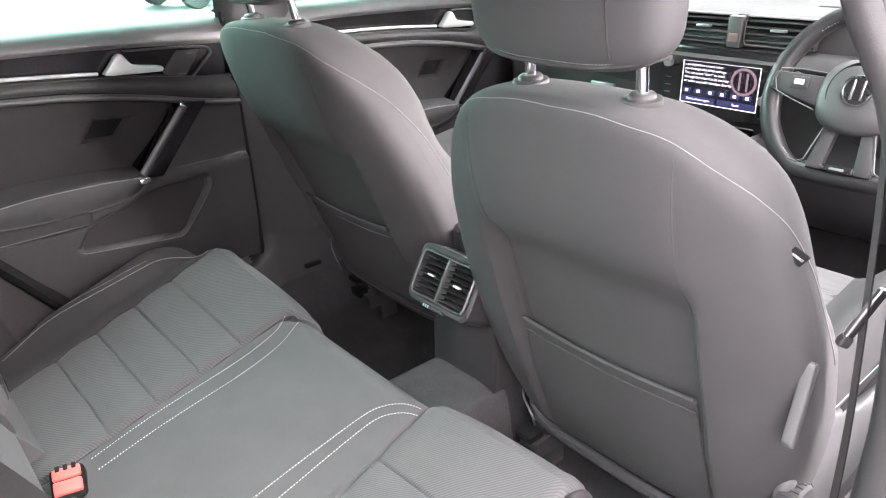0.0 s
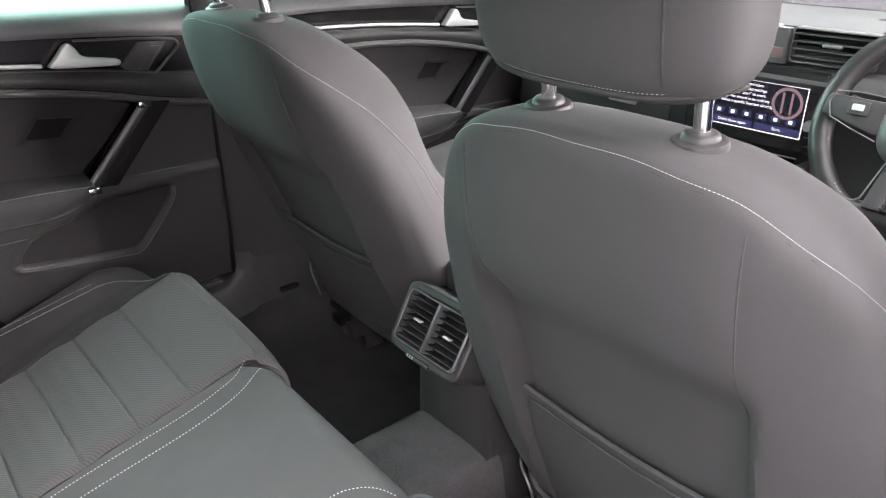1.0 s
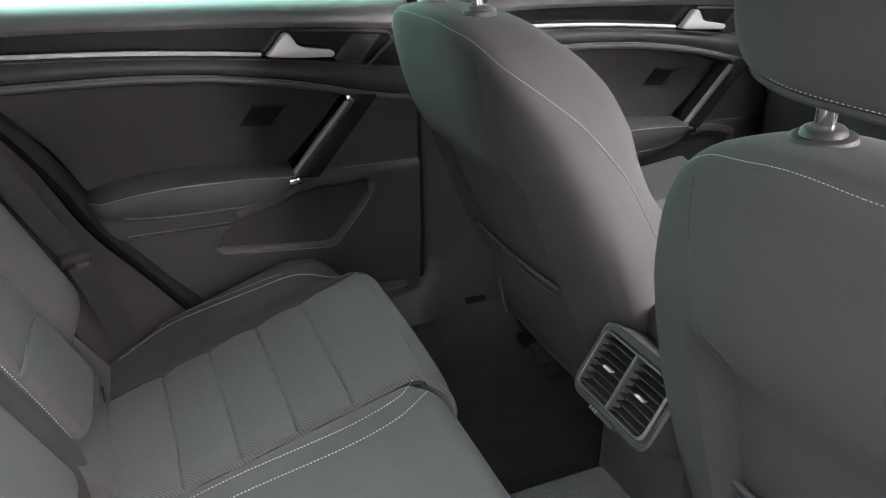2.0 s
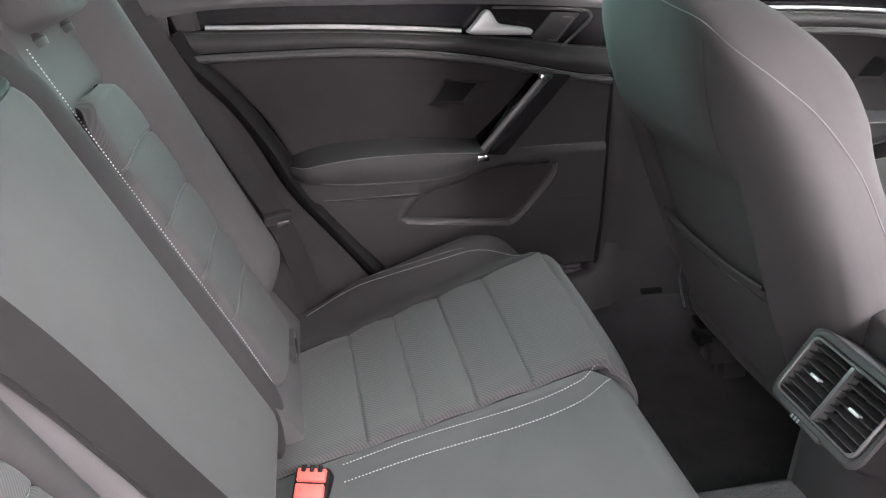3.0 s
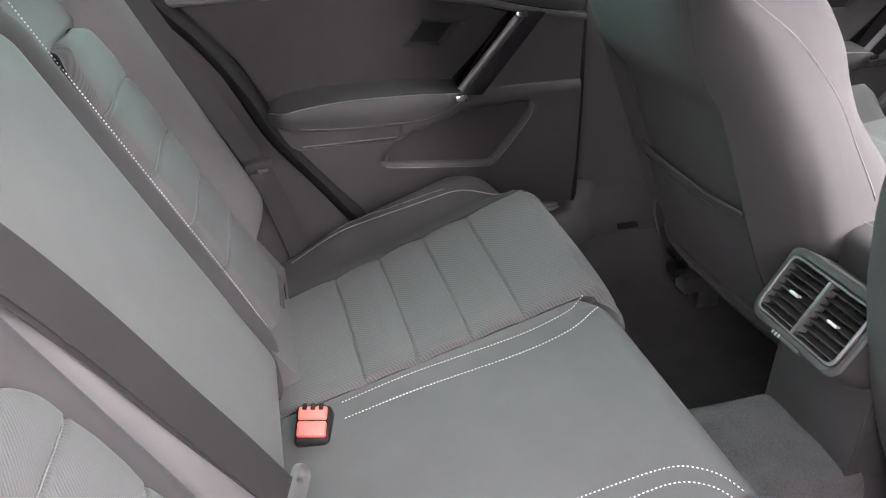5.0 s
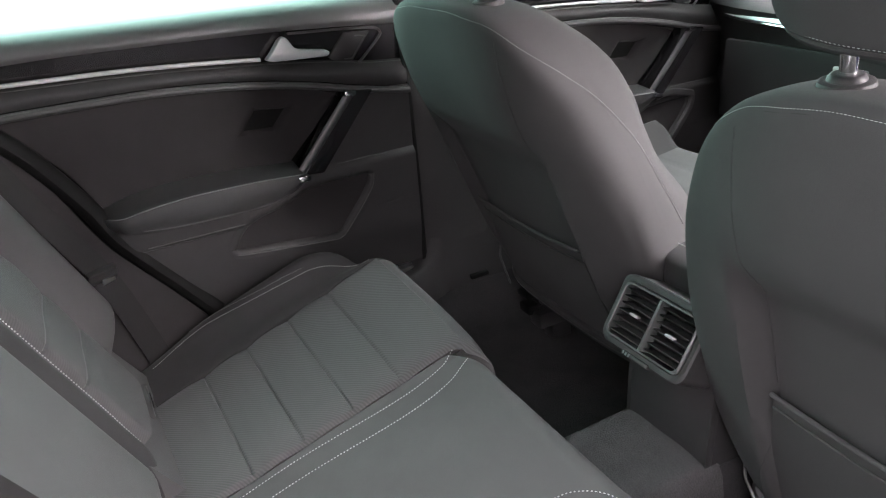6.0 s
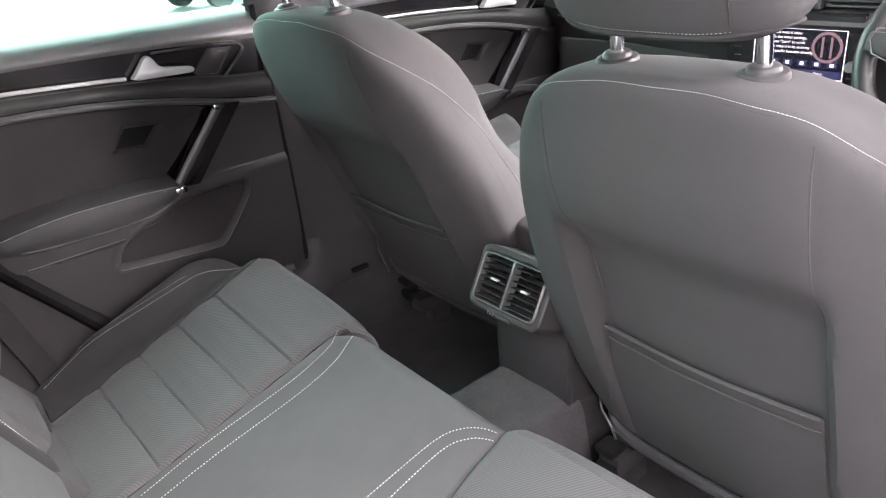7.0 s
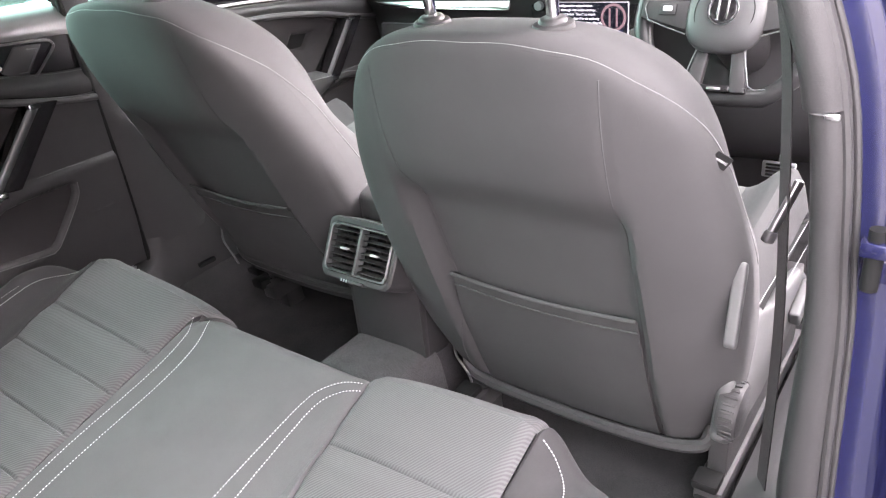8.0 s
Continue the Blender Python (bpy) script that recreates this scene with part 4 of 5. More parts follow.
    part("edge_highlight", tube([w(-0.6935, y, 0.4385) for y in np.linspace(max(rear(0.44), 0.0) + 0.02, 0.262, 12)], 0.0012, 6), PALE, d)
    part("pocket_highlight", tube([w(-0.6985, q.x, q.y) for q in smooth_line([(a, c, 0) for a, c in POCKET[1:9]], 5)], 0.0009, 6), PALE, d)
    part("edge_highlight", tube([w(-0.709, 0.44, 0.513), w(-0.709, 0.55, 0.516), w(-0.709, front - 0.01, 0.512)], 0.0014, 6), PALE, d)

    # lower panel with the map pocket let into it
    def low(u, v):
        y = 0.02 + (front - 0.02) * u
        z = 0.235 + (ARM_LOW(y) - 0.235) * v
        yr = max(rear(z), -0.1 if dy == 0 else -0.16)
        y = yr + (front - yr) * u
        z = 0.235 + (ARM_LOW(y) - 0.235) * v
        x = X - 0.012 * step(0.36, 0.24, z) + 0.006 * step(0.437, 0.441, z) * step(0.275, 0.258, y)
        x -= 0.010 * step(0.5, 0.515, z) * step(0.40, 0.46, y)
        x -= 0.003 * math.exp(-((z - 0.402 - 0.02 * (y - 0.6)) / 0.002) ** 2) * step(0.56, 0.575, y)
        k = inside_depth((y, z), POCKET)
        x += 0.0012 * math.exp(-((k + 0.003) / 0.003) ** 2) - 0.011 * step(0.0, 0.006, k)
        return w(x, y, z)
    part("lower_panel", backed(sheet(low, 200, 110), 0.012), PLASTIC, d)
    cy_, cz_ = sum(q[0] for q in POCKET) / len(POCKET), sum(q[1] for q in POCKET) / len(POCKET)
    part("map_pocket", prism([(cy_ + (q[0] - cy_) * 0.985 + dy, cz_ + (q[1] - cz_) * 0.972) for q in POCKET], "x", -0.724, -0.7085, 0.0015, 1), DOORCLOTH, d, "dark map pocket")
    if dy:
        part("pocket_rim", tube([w(-0.697, q.x, q.y) for q in smooth_line([(a, c, 0) for a, c in (*POCKET[2:10], (0.47, 0.506), (0.42, 0.500))], 5)], 0.010, 8, flat=0.6, up=(1, 0, 0)), SOFT, d, "raised rim of the door pocket")
    # pull strap
    strap = prism([(0.513, 0.668), (0.572, 0.662), (0.442, 0.508), (0.384, 0.514)], "x", -0.735, -0.688, 0.004, 2)
    bmesh.ops.translate(strap, verts=strap.verts, vec=(0, dy, 0))
    st = part("pull_strap", strap, GLOSS, d, "slanting gloss pull handle with a bright edge")
    edge = tube([w(-0.687, 0.519, 0.664), w(-0.687, 0.391, 0.518)], 0.0095, 8, flat=0.5, up=(1, 0, 0))
    part("edge_strip", edge, STRIP, st, "satin silver strip")
    for y, z in ((0.516, 0.665), (0.388, 0.518)):
        part("end_cap", box(-0.008, 0.008, -0.012, 0.012, -0.006, 0.006, 0.002, m=Matrix.Translation(w(-0.682 if z > 0.6 else -0.659, y, z))), CHROME, st)
    part("chrome_line", tube([w(-0.700, 0.530, 0.663), w(-0.700, 0.572, 0.659)], 0.0022, 6), SATIN, st)
    # chrome strip, handle and its cup
    part("chrome_strip", tube([w(-0.724, y, TRIM_Z(y) + 0.006) for y in np.linspace(-0.107 if dy == 0 else -0.16, 0.358, 30)], 0.0052, 8, flat=0.8), SILVER, d, "satin silver strip")
    hd = prism([(0.366, 0.748), (0.380, 0.762), (0.396, 0.782), (0.403, 0.787), (0.410, 0.787), (0.416, 0.780), (0.424, 0.766), (0.434, 0.760), (0.452, 0.757), (0.492, 0.751), (0.497, 0.746), (0.492, 0.739), (0.44, 0.741), (0.38, 0.744)], "x", -0.730, -0.708, 0.004, 3)
    bmesh.ops.translate(hd, verts=hd.verts, vec=(0, dy, 0))
    part("door_handle", hd, SILVER, d, "satin silver door handle")
    cup = prism([(0.499, 0.733), (0.538, 0.777), (0.596, 0.773), (0.551, 0.718), (0.512, 0.722)], "x", -0.745, -0.7285, 0.003, 2)
    bmesh.ops.translate(cup, verts=cup.verts, vec=(0, dy, 0))
    cu = part("switch_panel", cup, PLASTIC, d, "blank black panel beside the handle")
    part("frame_line", tube([w(-0.727, y, z) for y, z in smooth_line_2d([(0.42, 0.790), (0.54, 0.784), (0.600, 0.778), (0.614, 0.773), (0.616, 0.762), (0.590, 0.737), (0.566, 0.716), (0.552, 0.710), (0.51, 0.719)])], 0.0028, 6), STRIP, cu)
    part("frame_line", tube([w(-0.7265, y, z) for y, z in ((0.560, 0.768), (0.583, 0.766), (0.549, 0.724), (0.532, 0.725))], 0.0014, 6), STRIP, cu)
    return d


def smooth_line_2d(points):
    return [(q.x, q.y) for q in smooth_line([(a, b, 0) for a, b in points], 6)]


door("door_1", "closed dark rear door panel with silver strip and armrest", 0.0, REAR_EDGE, 0.662)
door("door_2", "closed dark front door panel with silver strip and armrest", 0.955, lambda z: -0.15, 0.72)
structure("door_edge", tube([(-0.715, 0.668, 0.22), (-0.715, 0.668, 0.45), (-0.72, 0.664, 0.68), (-0.735, 0.66, 0.85)], 0.007, 8), BLACK, "black rubber seal at the front of the rear door", "seal")
structure("seal_rear_left", tube(smooth_line([(-0.715, REAR_EDGE(z) - 0.012, z) for z in (0.26, 0.29, 0.345, 0.46, 0.544, 0.65, 0.72, 0.765)], 6), 0.024, 10, flat=0.8), BLACK, "black rubber seal behind the rear door", "seal")


# side panel between the backrest and the door
def side_panel(u, v):
    s = -0.02 + 0.71 * v
    a = on_back(-0.640, s, -0.02)
    z = a.z
    b = Vector((-0.722, REAR_EDGE(z) - 0.040, z))
    k = u
    p = a.lerp(b, k)
    p.x -= 0.018 * math.sin(math.pi * k)
    return p


structure("trim_side_left", thick(sheet(side_panel, 20, 30), 0.02), DOORCLOTH, "dark padded side panel beside the backrest", "side panel")


def quarter_pad(u, v):
    """The upper door pad's line carried on behind the door."""
    y = -0.44 + 0.270 * u
    if v < 0.3:
        return (-0.722, y, 0.72 + 0.25 * v)
    k = (v - 0.3) / 0.7
    return (-0.722 + 0.004 * step(0.0, 0.10, k) - 0.094 * k ** 2.2, y, 0.795 + 0.061 * (1 - (1 - k) ** 1.9))


structure("trim_quarter_left", thick(sheet(quarter_pad, 12, 26), 0.010), SOFT, "soft dark pad behind the left rear door", "trim")
structure("wall_left_inner", thick(sheet(lambda u, v: (-0.775, -0.2 + 2.0 * u, 0.1 + 0.72 * v), 4, 4), 0.01), BLACK, "black backing behind the door panels", "wall")
structure("wall_left_rear", thick(sheet(lambda u, v: (-0.75, -0.9 + 0.72 * u, 0.0 + 0.74 * v), 4, 4), 0.02), PLASTIC, "dark side wall behind the left rear door", "wall")
structure("wall_left", thick(sheet(lambda u, v: (-0.822, -0.95 + 2.85 * u, -0.1 + 0.945 * v), 4, 4), 0.02), PAINT, "blue outer door skins of the left side", "car body")
structure("wall_right_rear", thick(sheet(lambda u, v: (0.80, -0.95 + 0.45 * u, -0.1 + 0.92 * v), 4, 4), 0.02), PAINT, "blue outer skin behind the right rear door", "car body")


def open_door(name, hx, hy, swing, length, label):
    """A door swung outwards: thick lower part and a thin window frame."""
    bm = sheet(lambda u, v: (0.025 * math.sin(math.pi * v), -length * u, -0.08 + 0.90 * v), 10, 12)
    thick(bm, 0.06)
    for line in ([(0, 0, 0.80), (-0.12, -0.34, 1.12), (-0.14, -length * 0.9, 1.14), (0, -length, 0.80)],):
        tube(line, 0.022, 8, bm)
    bm.transform(pose(hx, hy, 0, 0, 0, swing))
    structure(name, bm, PAINT, label, "car door")


open_door("door_3", 0.90, 0.72, 68, 0.92, "blue right rear door standing open")
# unseen; its swing is chosen for the light let into the front
open_door("door_4", 0.88, 1.74, 50, 1.02, "unseen blue driver's door, swung open as far as the cabin light needs")


# ---- right centre pillar, its belt and the doorway ----
PX = table2((0.0, 0.768), (0.13, 0.762), (0.24, 0.757), (0.47, 0.760), (0.60, 0.752), (0.74, 0.734), (0.85, 0.700), (0.94, 0.652), (1.10, 0.600), (1.2, 0.57))


JO = table2((0.2, 0.058), (0.64, 0.037), (1.2, 0.037))


def pillar_right(z0, z1, x0, x1, y0, round_=0.25):
    def f(u, v):
        z = z0 + (z1 - z0) * v
        a = (u - 0.5) * 2
        return (PX(z) + x0 + (JO(z) - 0.012 + x1 - x0) * u, y0 + 0.05 * abs(a) ** 3.0 * 0.6 + (0.08 if u == 0 else 0), z)
    return thick(sheet(f, 14, 40), 0.012)


structure("trim_b_pillar_right_lower", pillar_right(0.05, 0.738, 0.0, 0.0, 0.664), PLASTIC, "dark lower trim of the right centre pillar", "pillar")
structure("trim_b_pillar_right_upper", pillar_right(0.742, 1.15, -0.004, 0.0, 0.658), PLASTIC, "grey upper trim of the right centre pillar", "pillar")
structure("trim_b_pillar_clip", box(0.744, 0.760, 0.652, 0.657, 0.733, 0.741, 0.002), SATIN, "small bright clip on the pillar trim", "clip")
for k, (off, r) in enumerate(((-0.008, 0.006), (0.000, 0.004))):
    structure(f"seal_right_{k + 1}", tube([(PX(z) + JO(z) + off, 0.662 + 0.012 * k, z) for z in np.linspace(0.0, 1.12, 30)], r, 8), PLASTIC, "rubber door seal along the pillar", "seal")
structure("wall_jamb_right", thick(sheet(lambda u, v: (PX(0.02 + 1.1 * v) + JO(0.02 + 1.1 * v) + 0.11 * u, 0.672 + 0.02 * math.sin(u * 6) + 0.03 * u, 0.02 + 1.1 * v), 12, 30), 0.02), PAINT, "blue painted door jamb of the right centre pillar", "car body")
structure("baseboard_right", thick(sheet(lambda u, v: (0.68 + 0.15 * v, -0.45 + 2.2 * u, 0.10 + 0.05 * math.sin(math.pi * v)), 10, 8), 0.02), SOFT, "dark sill cover of the right doorway", "sill")
HINGE = thing("door_hinge", "dark painted door hinge on the blue jamb", "hinge")
part("leaf", box(0.800, 0.850, 0.645, 0.68, 0.565, 0.595, 0.006), PAINT, HINGE)
part("pin", tube([(0.812, 0.642, 0.56), (0.812, 0.642, 0.63)], 0.009, 10), BLACK, HINGE)
part("check_arm", box(0.798, 0.84, 0.630, 0.66, 0.600, 0.618, 0.004), PAINT, HINGE)


def webbing(points, width, across, thick_=0.0016, bulge=0.0):
    """A flat strap along a smooth line; across: the direction of its width, one or one a point."""
    p = smooth_line(points, 10)
    n = len(p)
    ws = [Vector(across[0]).lerp(Vector(across[1]), i / (n - 1)).normalized() if isinstance(across, list) else Vector(across).normalized() for i in range(n)]
    return thick(sheet(lambda u, v: p[round(v * (n - 1))] + ws[round(v * (n - 1))] * width * (u - 0.5), 6, n - 1), thick_)


B1 = thing("driver_seat_belt", "dark seat belt hanging beside the driver's seat", "seat belt", "seat belts")
part("webbing", webbing([(0.645, 0.735, 1.02), (0.672, 0.735, 0.86), (0.690, 0.735, 0.76), (0.703, 0.74, 0.60), (0.714, 0.75, 0.40), (0.716, 0.76, 0.16), (0.716, 0.765, 0.06)], 0.046, (0.44, -0.90, 0)), BELT, B1)
tm = Matrix.Translation((0.7060, 0.7270, 0.598)) @ Matrix(((0.30, 0.75, -0.59, 0), (0.24, -0.66, -0.71, 0), (0.92, -0.06, 0.38, 0), (0, 0, 0, 1)))
tg = part("tongue", box(-0.034, 0.038, -0.004, 0.004, -0.006, 0.006, 0.003, 3, m=tm), SATIN, B1, "bright slender metal tongue")
part("grip", box(-0.046, -0.030, -0.006, 0.006, -0.008, 0.008, 0.004, 3, m=tm), PLASTIC, tg)
part("anchor", box(0.69, 0.735, 0.745, 0.785, 0.035, 0.06, 0.004), METAL, B1)

B2 = thing("rear_left_belt", "dark seat belt lying against the side panel", "seat belt", "seat belts")
part("webbing", webbing([(-0.675, -0.205, 0.80), (-0.678, -0.165, 0.72), (-0.672, -0.09, 0.57), (-0.664, -0.020, 0.43)], 0.044, [(-0.5, 0.85, 0.2), (-0.35, 0.9, 0.2)]), BELT, B2)
part("webbing", webbing([(-0.662, -0.018, 0.425), (-0.652, 0.005, 0.36), (-0.640, 0.035, 0.25), (-0.635, 0.04, 0.22)], 0.044, (-0.3, 0.93, 0.2)), BELT, B2)
tg = part("tongue", box(-0.028, 0.028, -0.008, 0.008, -0.013, 0.013, 0.004, m=pose(-0.660, -0.018, 0.425, 20, 0, 110)), PLASTIC, B2, "black belt tongue")
part("blade", box(-0.012, 0.012, -0.0015, 0.0015, -0.045, 0.0, 0.001, m=pose(-0.656, -0.008, 0.418, 20, 0, 110)), METAL, tg)

B3 = thing("rear_centre_belt", "dark seat belt hanging in front of the rear backrest", "seat belt", "seat belts")
EDGE = [(0.205, -0.300, 0.905), (0.163, -0.232, 0.815), (0.124, -0.188, 0.728), (0.096, -0.140, 0.622), (0.078, -0.086, 0.500), (0.062, -0.046, 0.408), (0.046, -0.010, 0.318)]
part("webbing", webbing([Vector(p) + 0.0235 * Vector((0.88, -0.30, -0.36)) for p in EDGE], 0.047, (0.88, -0.30, -0.36)), BELT, B3)
part("webbing", webbing([Vector(p) + 0.0235 * Vector((0.88, -0.30, -0.36)) - Vector((0.0, 0.010, 0.006)) * (1 - 0.8 * k / 6) for k, p in enumerate(EDGE)], 0.046, (0.88, -0.30, -0.36)), BELT, B3)
low, run, wide = Vector(EDGE[-1]), (Vector(EDGE[-1]) - Vector(EDGE[-2])).normalized(), Vector((0.88, -0.30, -0.36))
wide = (wide - run * wide.dot(run)).normalized()
tm = Matrix((wide, run, wide.cross(run))).transposed().to_4x4()
tm.translation = low + wide * 0.0235 + run * 0.008
tg = part("tongue", rounded_frame(0.045, 0.014, 0.027, 0.005, 0.010, -0.006, 0.006, tm @ pose(0, 0, 0, 90)), PALE, B3, "grey belt tongue with a steel loop")
loop = rounded_frame(0.012, 0.014, 0.0075, 0.0095, 0.003, -0.0011, 0.0011, tm @ pose(0.006, 0.026, 0, 90))
part("steel_loop", loop, METAL, tg, "steel latch plate")


def buckle(x, y, z):
    b = thing("belt_buckle", "red belt buckle in a black housing on the rear bench", "belt buckle", "belt buckles")
    across, face = Vector((0.25, 0.97, 0.0)).normalized(), Vector((0.50, -0.13, 0.85)).normalized()
    m = Matrix((-across, -face.cross(across), face)).transposed().to_4x4()
    m.translation = (x, y, z)
    part("housing", box(-0.026, 0.026, -0.025, 0.034, -0.060, 0.003, 0.008, 3, m=m), BLACK, b)
    part("button", box(-0.021, 0.021, 0.0015, 0.024, -0.004, 0.010, 0.003, 3, m=m), RED, b, "red release button")
    top = part("top", box(-0.021, 0.021, -0.021, -0.0015, -0.004, 0.008, 0.003, 3, m=m), RED, b, "red slotted upper edge")
    for k in (-0.012, 0.0, 0.012):
        part("slot", box(k - 0.0035, k + 0.0035, -0.025, -0.015, 0.004, 0.0095, 0.0015, 2, m=m), BLACK, top)
    return b


buckle(-0.147, 0.018, 0.226)
buckle(0.180, 0.028, 0.226)

# ---- centre console ----
CONSOLE = thing("centre_console", "black centre console with rear air vents between the front seats", "console")
CX = 0.022
body = sheet(lambda u, v: (lambda a, y, ztop: Vector((CX + (0.088 + 0.012 * v) * spow(math.cos(a), 0.35), y, 0.165 + (ztop - 0.165) * max(0.0, spow(math.sin(a), 0.35)))))(math.pi * u, 0.722 + 0.93 * v, 0.345 + 0.09 * step(0.0, 0.06, v) - 0.06 * step(0.5, 0.9, v)), 32, 40)
part("body", thick(body, 0.008), PLASTIC, CONSOLE)
part("back_plate", prism([(CX - 0.082, 0.165), (CX + 0.088, 0.165), (CX + 0.090, 0.345), (CX - 0.084, 0.345)], "y", 0.722, 0.74, 0.004), PLASTIC, CONSOLE)
# vent unit, its face tipped back; local x across, z up along the face
VM = pose(CX - 0.001, 0.690, 0.403, -30)


part("vent_housing", rounded_frame(0.086, 0.058, 0.0755, 0.0455, 0.022, -0.012, 0.06, VM), PLASTIC, CONSOLE, "black vent surround")
hood = sheet(lambda u, v: VM @ Vector((0.086 * spow(math.cos(math.pi * u), 0.45), -0.010 + 0.12 * v, 0.035 + (0.024 + 0.004 * v) * max(0, spow(math.sin(math.pi * u), 0.45)))), 30, 10)
part("vent_hood", thick(hood, 0.006), SOFT, CONSOLE)
vf = part("vent_frame", rounded_frame(0.075, 0.045, 0.0718, 0.0418, 0.012, -0.017, 0.0, VM), STRIP, CONSOLE, "satin silver vent frame")
part("divider", box(-0.0032, 0.0032, -0.018, 0.004, -0.042, 0.042, 0.002, m=VM), STRIP, vf)
part("vent_back", box(-0.07, 0.07, 0.022, 0.028, -0.04, 0.04, 0.002, m=VM), BLACK, CONSOLE)
for sx in (-1, 1):
    for k in range(7):
        part("slat", box(sx * 0.0372 - 0.0335, sx * 0.0372 + 0.0335, -0.013, 0.012, -0.0008, 0.0008, 0.0006, 1, m=VM @ Matrix.Translation((0, 0, -0.0345 + 0.0115 * k)) @ pose(0, 0, 0, 8)), PLASTIC, vf)
    part("tab", box(sx * 0.0365 - 0.0085, sx * 0.0365 + 0.0085, -0.0155, -0.006, -0.0022, 0.0022, 0.0014, m=VM @ Matrix.Translation((0, 0, 0.0))), SILVER, vf, "bright vent adjuster")
    for k in range(4):
        part("fin", box(sx * 0.0365 - 0.024 + 0.016 * k - 0.0008, sx * 0.0365 - 0.024 + 0.016 * k + 0.0008, 0.015, 0.021, -0.037, 0.037, 0.0, m=VM), BLACK, vf)
wheel_row = part("air_wheel", box(-0.030, 0.026, -0.016, 0.0, -0.060, -0.053, 0.002, m=VM), PLASTIC, CONSOLE)
for k in range(3):
    part("icon", box(-0.026 + 0.006 * k, -0.023 + 0.006 * k, -0.0166, -0.0158, -0.059, -0.054, 0.0, m=VM), SATIN, wheel_row)
part("armrest", cushion_shape(0.085, 0.18, 0.036, 0.3, 0.35, m=pose(CX, 0.935, 0.462, 3)), LEATHER, CONSOLE, "dark padded armrest lid")
part("stitching", stitches([Vector((x, 0.785, 0.493)) for x in np.linspace(CX - 0.06, CX + 0.06, 12)], (0, -0.5, 1), pitch=0.0056, length=0.004, width=0.0015), THREAD, CONSOLE)

# ---- dashboard ----
DASH = thing("dashboard", "black dashboard with vents and a lit display", "dashboard")
prof = [(1.95, 0.80), (1.72, 0.835), (1.58, 0.825), (1.545, 0.812), (1.535, 0.79), (1.53, 0.745), (1.505, 0.735), (1.49, 0.715), (1.50, 0.69), (1.52, 0.66), (1.54, 0.56), (1.53, 0.52), (1.56, 0.42), (1.66, 0.32), (1.80, 0.25), (1.95, 0.22)]
part("body", thick(sheet(lambda u, v: (-0.74 + 1.50 * u, prof[round(v * 15)][0] + 0.10 * (2 * u - 1) ** 4, prof[round(v * 15)][1]), 24, 15), 0.02), PLASTIC, DASH)
part("decor_strip", thick(sheet(lambda u, v: (-0.70 + 0.56 * u, 1.497 + 0.10 * (0.74 * u - 1) ** 4 - 0.008 + 0.034 * v, 0.690 + 0.050 * v), 20, 4), 0.008), SILVER, DASH, "silver decor strip")
part("chrome_line", tube([(-0.70 + 0.56 * u, 1.494 + 0.10 * (0.74 * u - 1) ** 4 - 0.006, 0.688) for u in np.linspace(0, 1, 12)], 0.003, 6), CHROME, DASH)
part("glove_box", box(-0.62, -0.14, 1.527, 1.545, 0.44, 0.64, 0.008), PLASTIC, DASH, "closed glove box lid")
part("glove_latch", box(-0.30, -0.22, 1.503, 1.513, 0.600, 0.618, 0.004), SATIN, DASH)


def vent(x0, x1):
    fr = part("vent_frame", rounded_frame((x1 - x0) / 2, 0.034, (x1 - x0) / 2 - 0.004, 0.030, 0.008, -0.006, 0.02, pose((x0 + x1) / 2, 1.520, 0.781)), STRIP, DASH)
    part("vent_back", box(x0 + 0.004, x1 - 0.004, 1.534, 1.538, 0.751, 0.811), BLACK, fr)
    for k in range(4):
        part("slat", box(x0 + 0.004, x1 - 0.004, 1.516, 1.535, -0.0018, 0.0018, 0.0012, 1, m=Matrix.Translation((0, 0, 0.7595 + 0.0145 * k))), PALE, fr)
    part("tab", box((x0 + x1) / 2 - 0.018, (x0 + x1) / 2 + 0.018, 1.508, 1.520, 0.783, 0.789, 0.002), SATIN, fr)


vent(-0.055, 0.085)
vent(0.114, 0.275)
part("button_panel", box(0.077, 0.111, 1.508, 1.53, 0.742, 0.812, 0.004), PALE, DASH, "silver grey button panel")
part("hazard_button", box(0.083, 0.105, 1.5055, 1.51, 0.754, 0.774, 0.002), shader("dim_red", (0.16, 0.10, 0.10), 0.4), DASH, "red hazard light button")
bez = part("display_unit", box(-0.115, 0.175, 1.496, 1.515, 0.570, 0.732, 0.006), GLOSS, DASH, "gloss black display surround")
part("trim_line", tube([(-0.12, 1.495, 0.566), (0.18, 1.495, 0.566)], 0.0025, 6), CHROME, DASH)


def glow(name, colour, strength):
    m = bpy.data.materials.new(name)
    m.use_nodes = True
    b = m.node_tree.nodes["Principled BSDF"]
    b.inputs["Base Color"].default_value = (0.01, 0.01, 0.012, 1)
    b.inputs["Roughness"].default_value = 0.2
    b.inputs["Emission Color"].default_value = (*colour, 1)
    b.inputs["Emission Strength"].default_value = strength
    return m


LCD, LCD_WHITE, LCD_BLUE, LCD_RED = glow("screen_dark", (0.02, 0.02, 0.05), 0.006), glow("screen_white", (0.9, 0.92, 1.0), 0.05), glow("screen_blue", (0.10, 0.11, 0.35), 0.012), glow("screen_rose", (0.55, 0.36, 0.40), 0.016)
SX0, SX1, SZ0, SZ1, SY = -0.050, 0.145, 0.598, 0.712, 1.4945
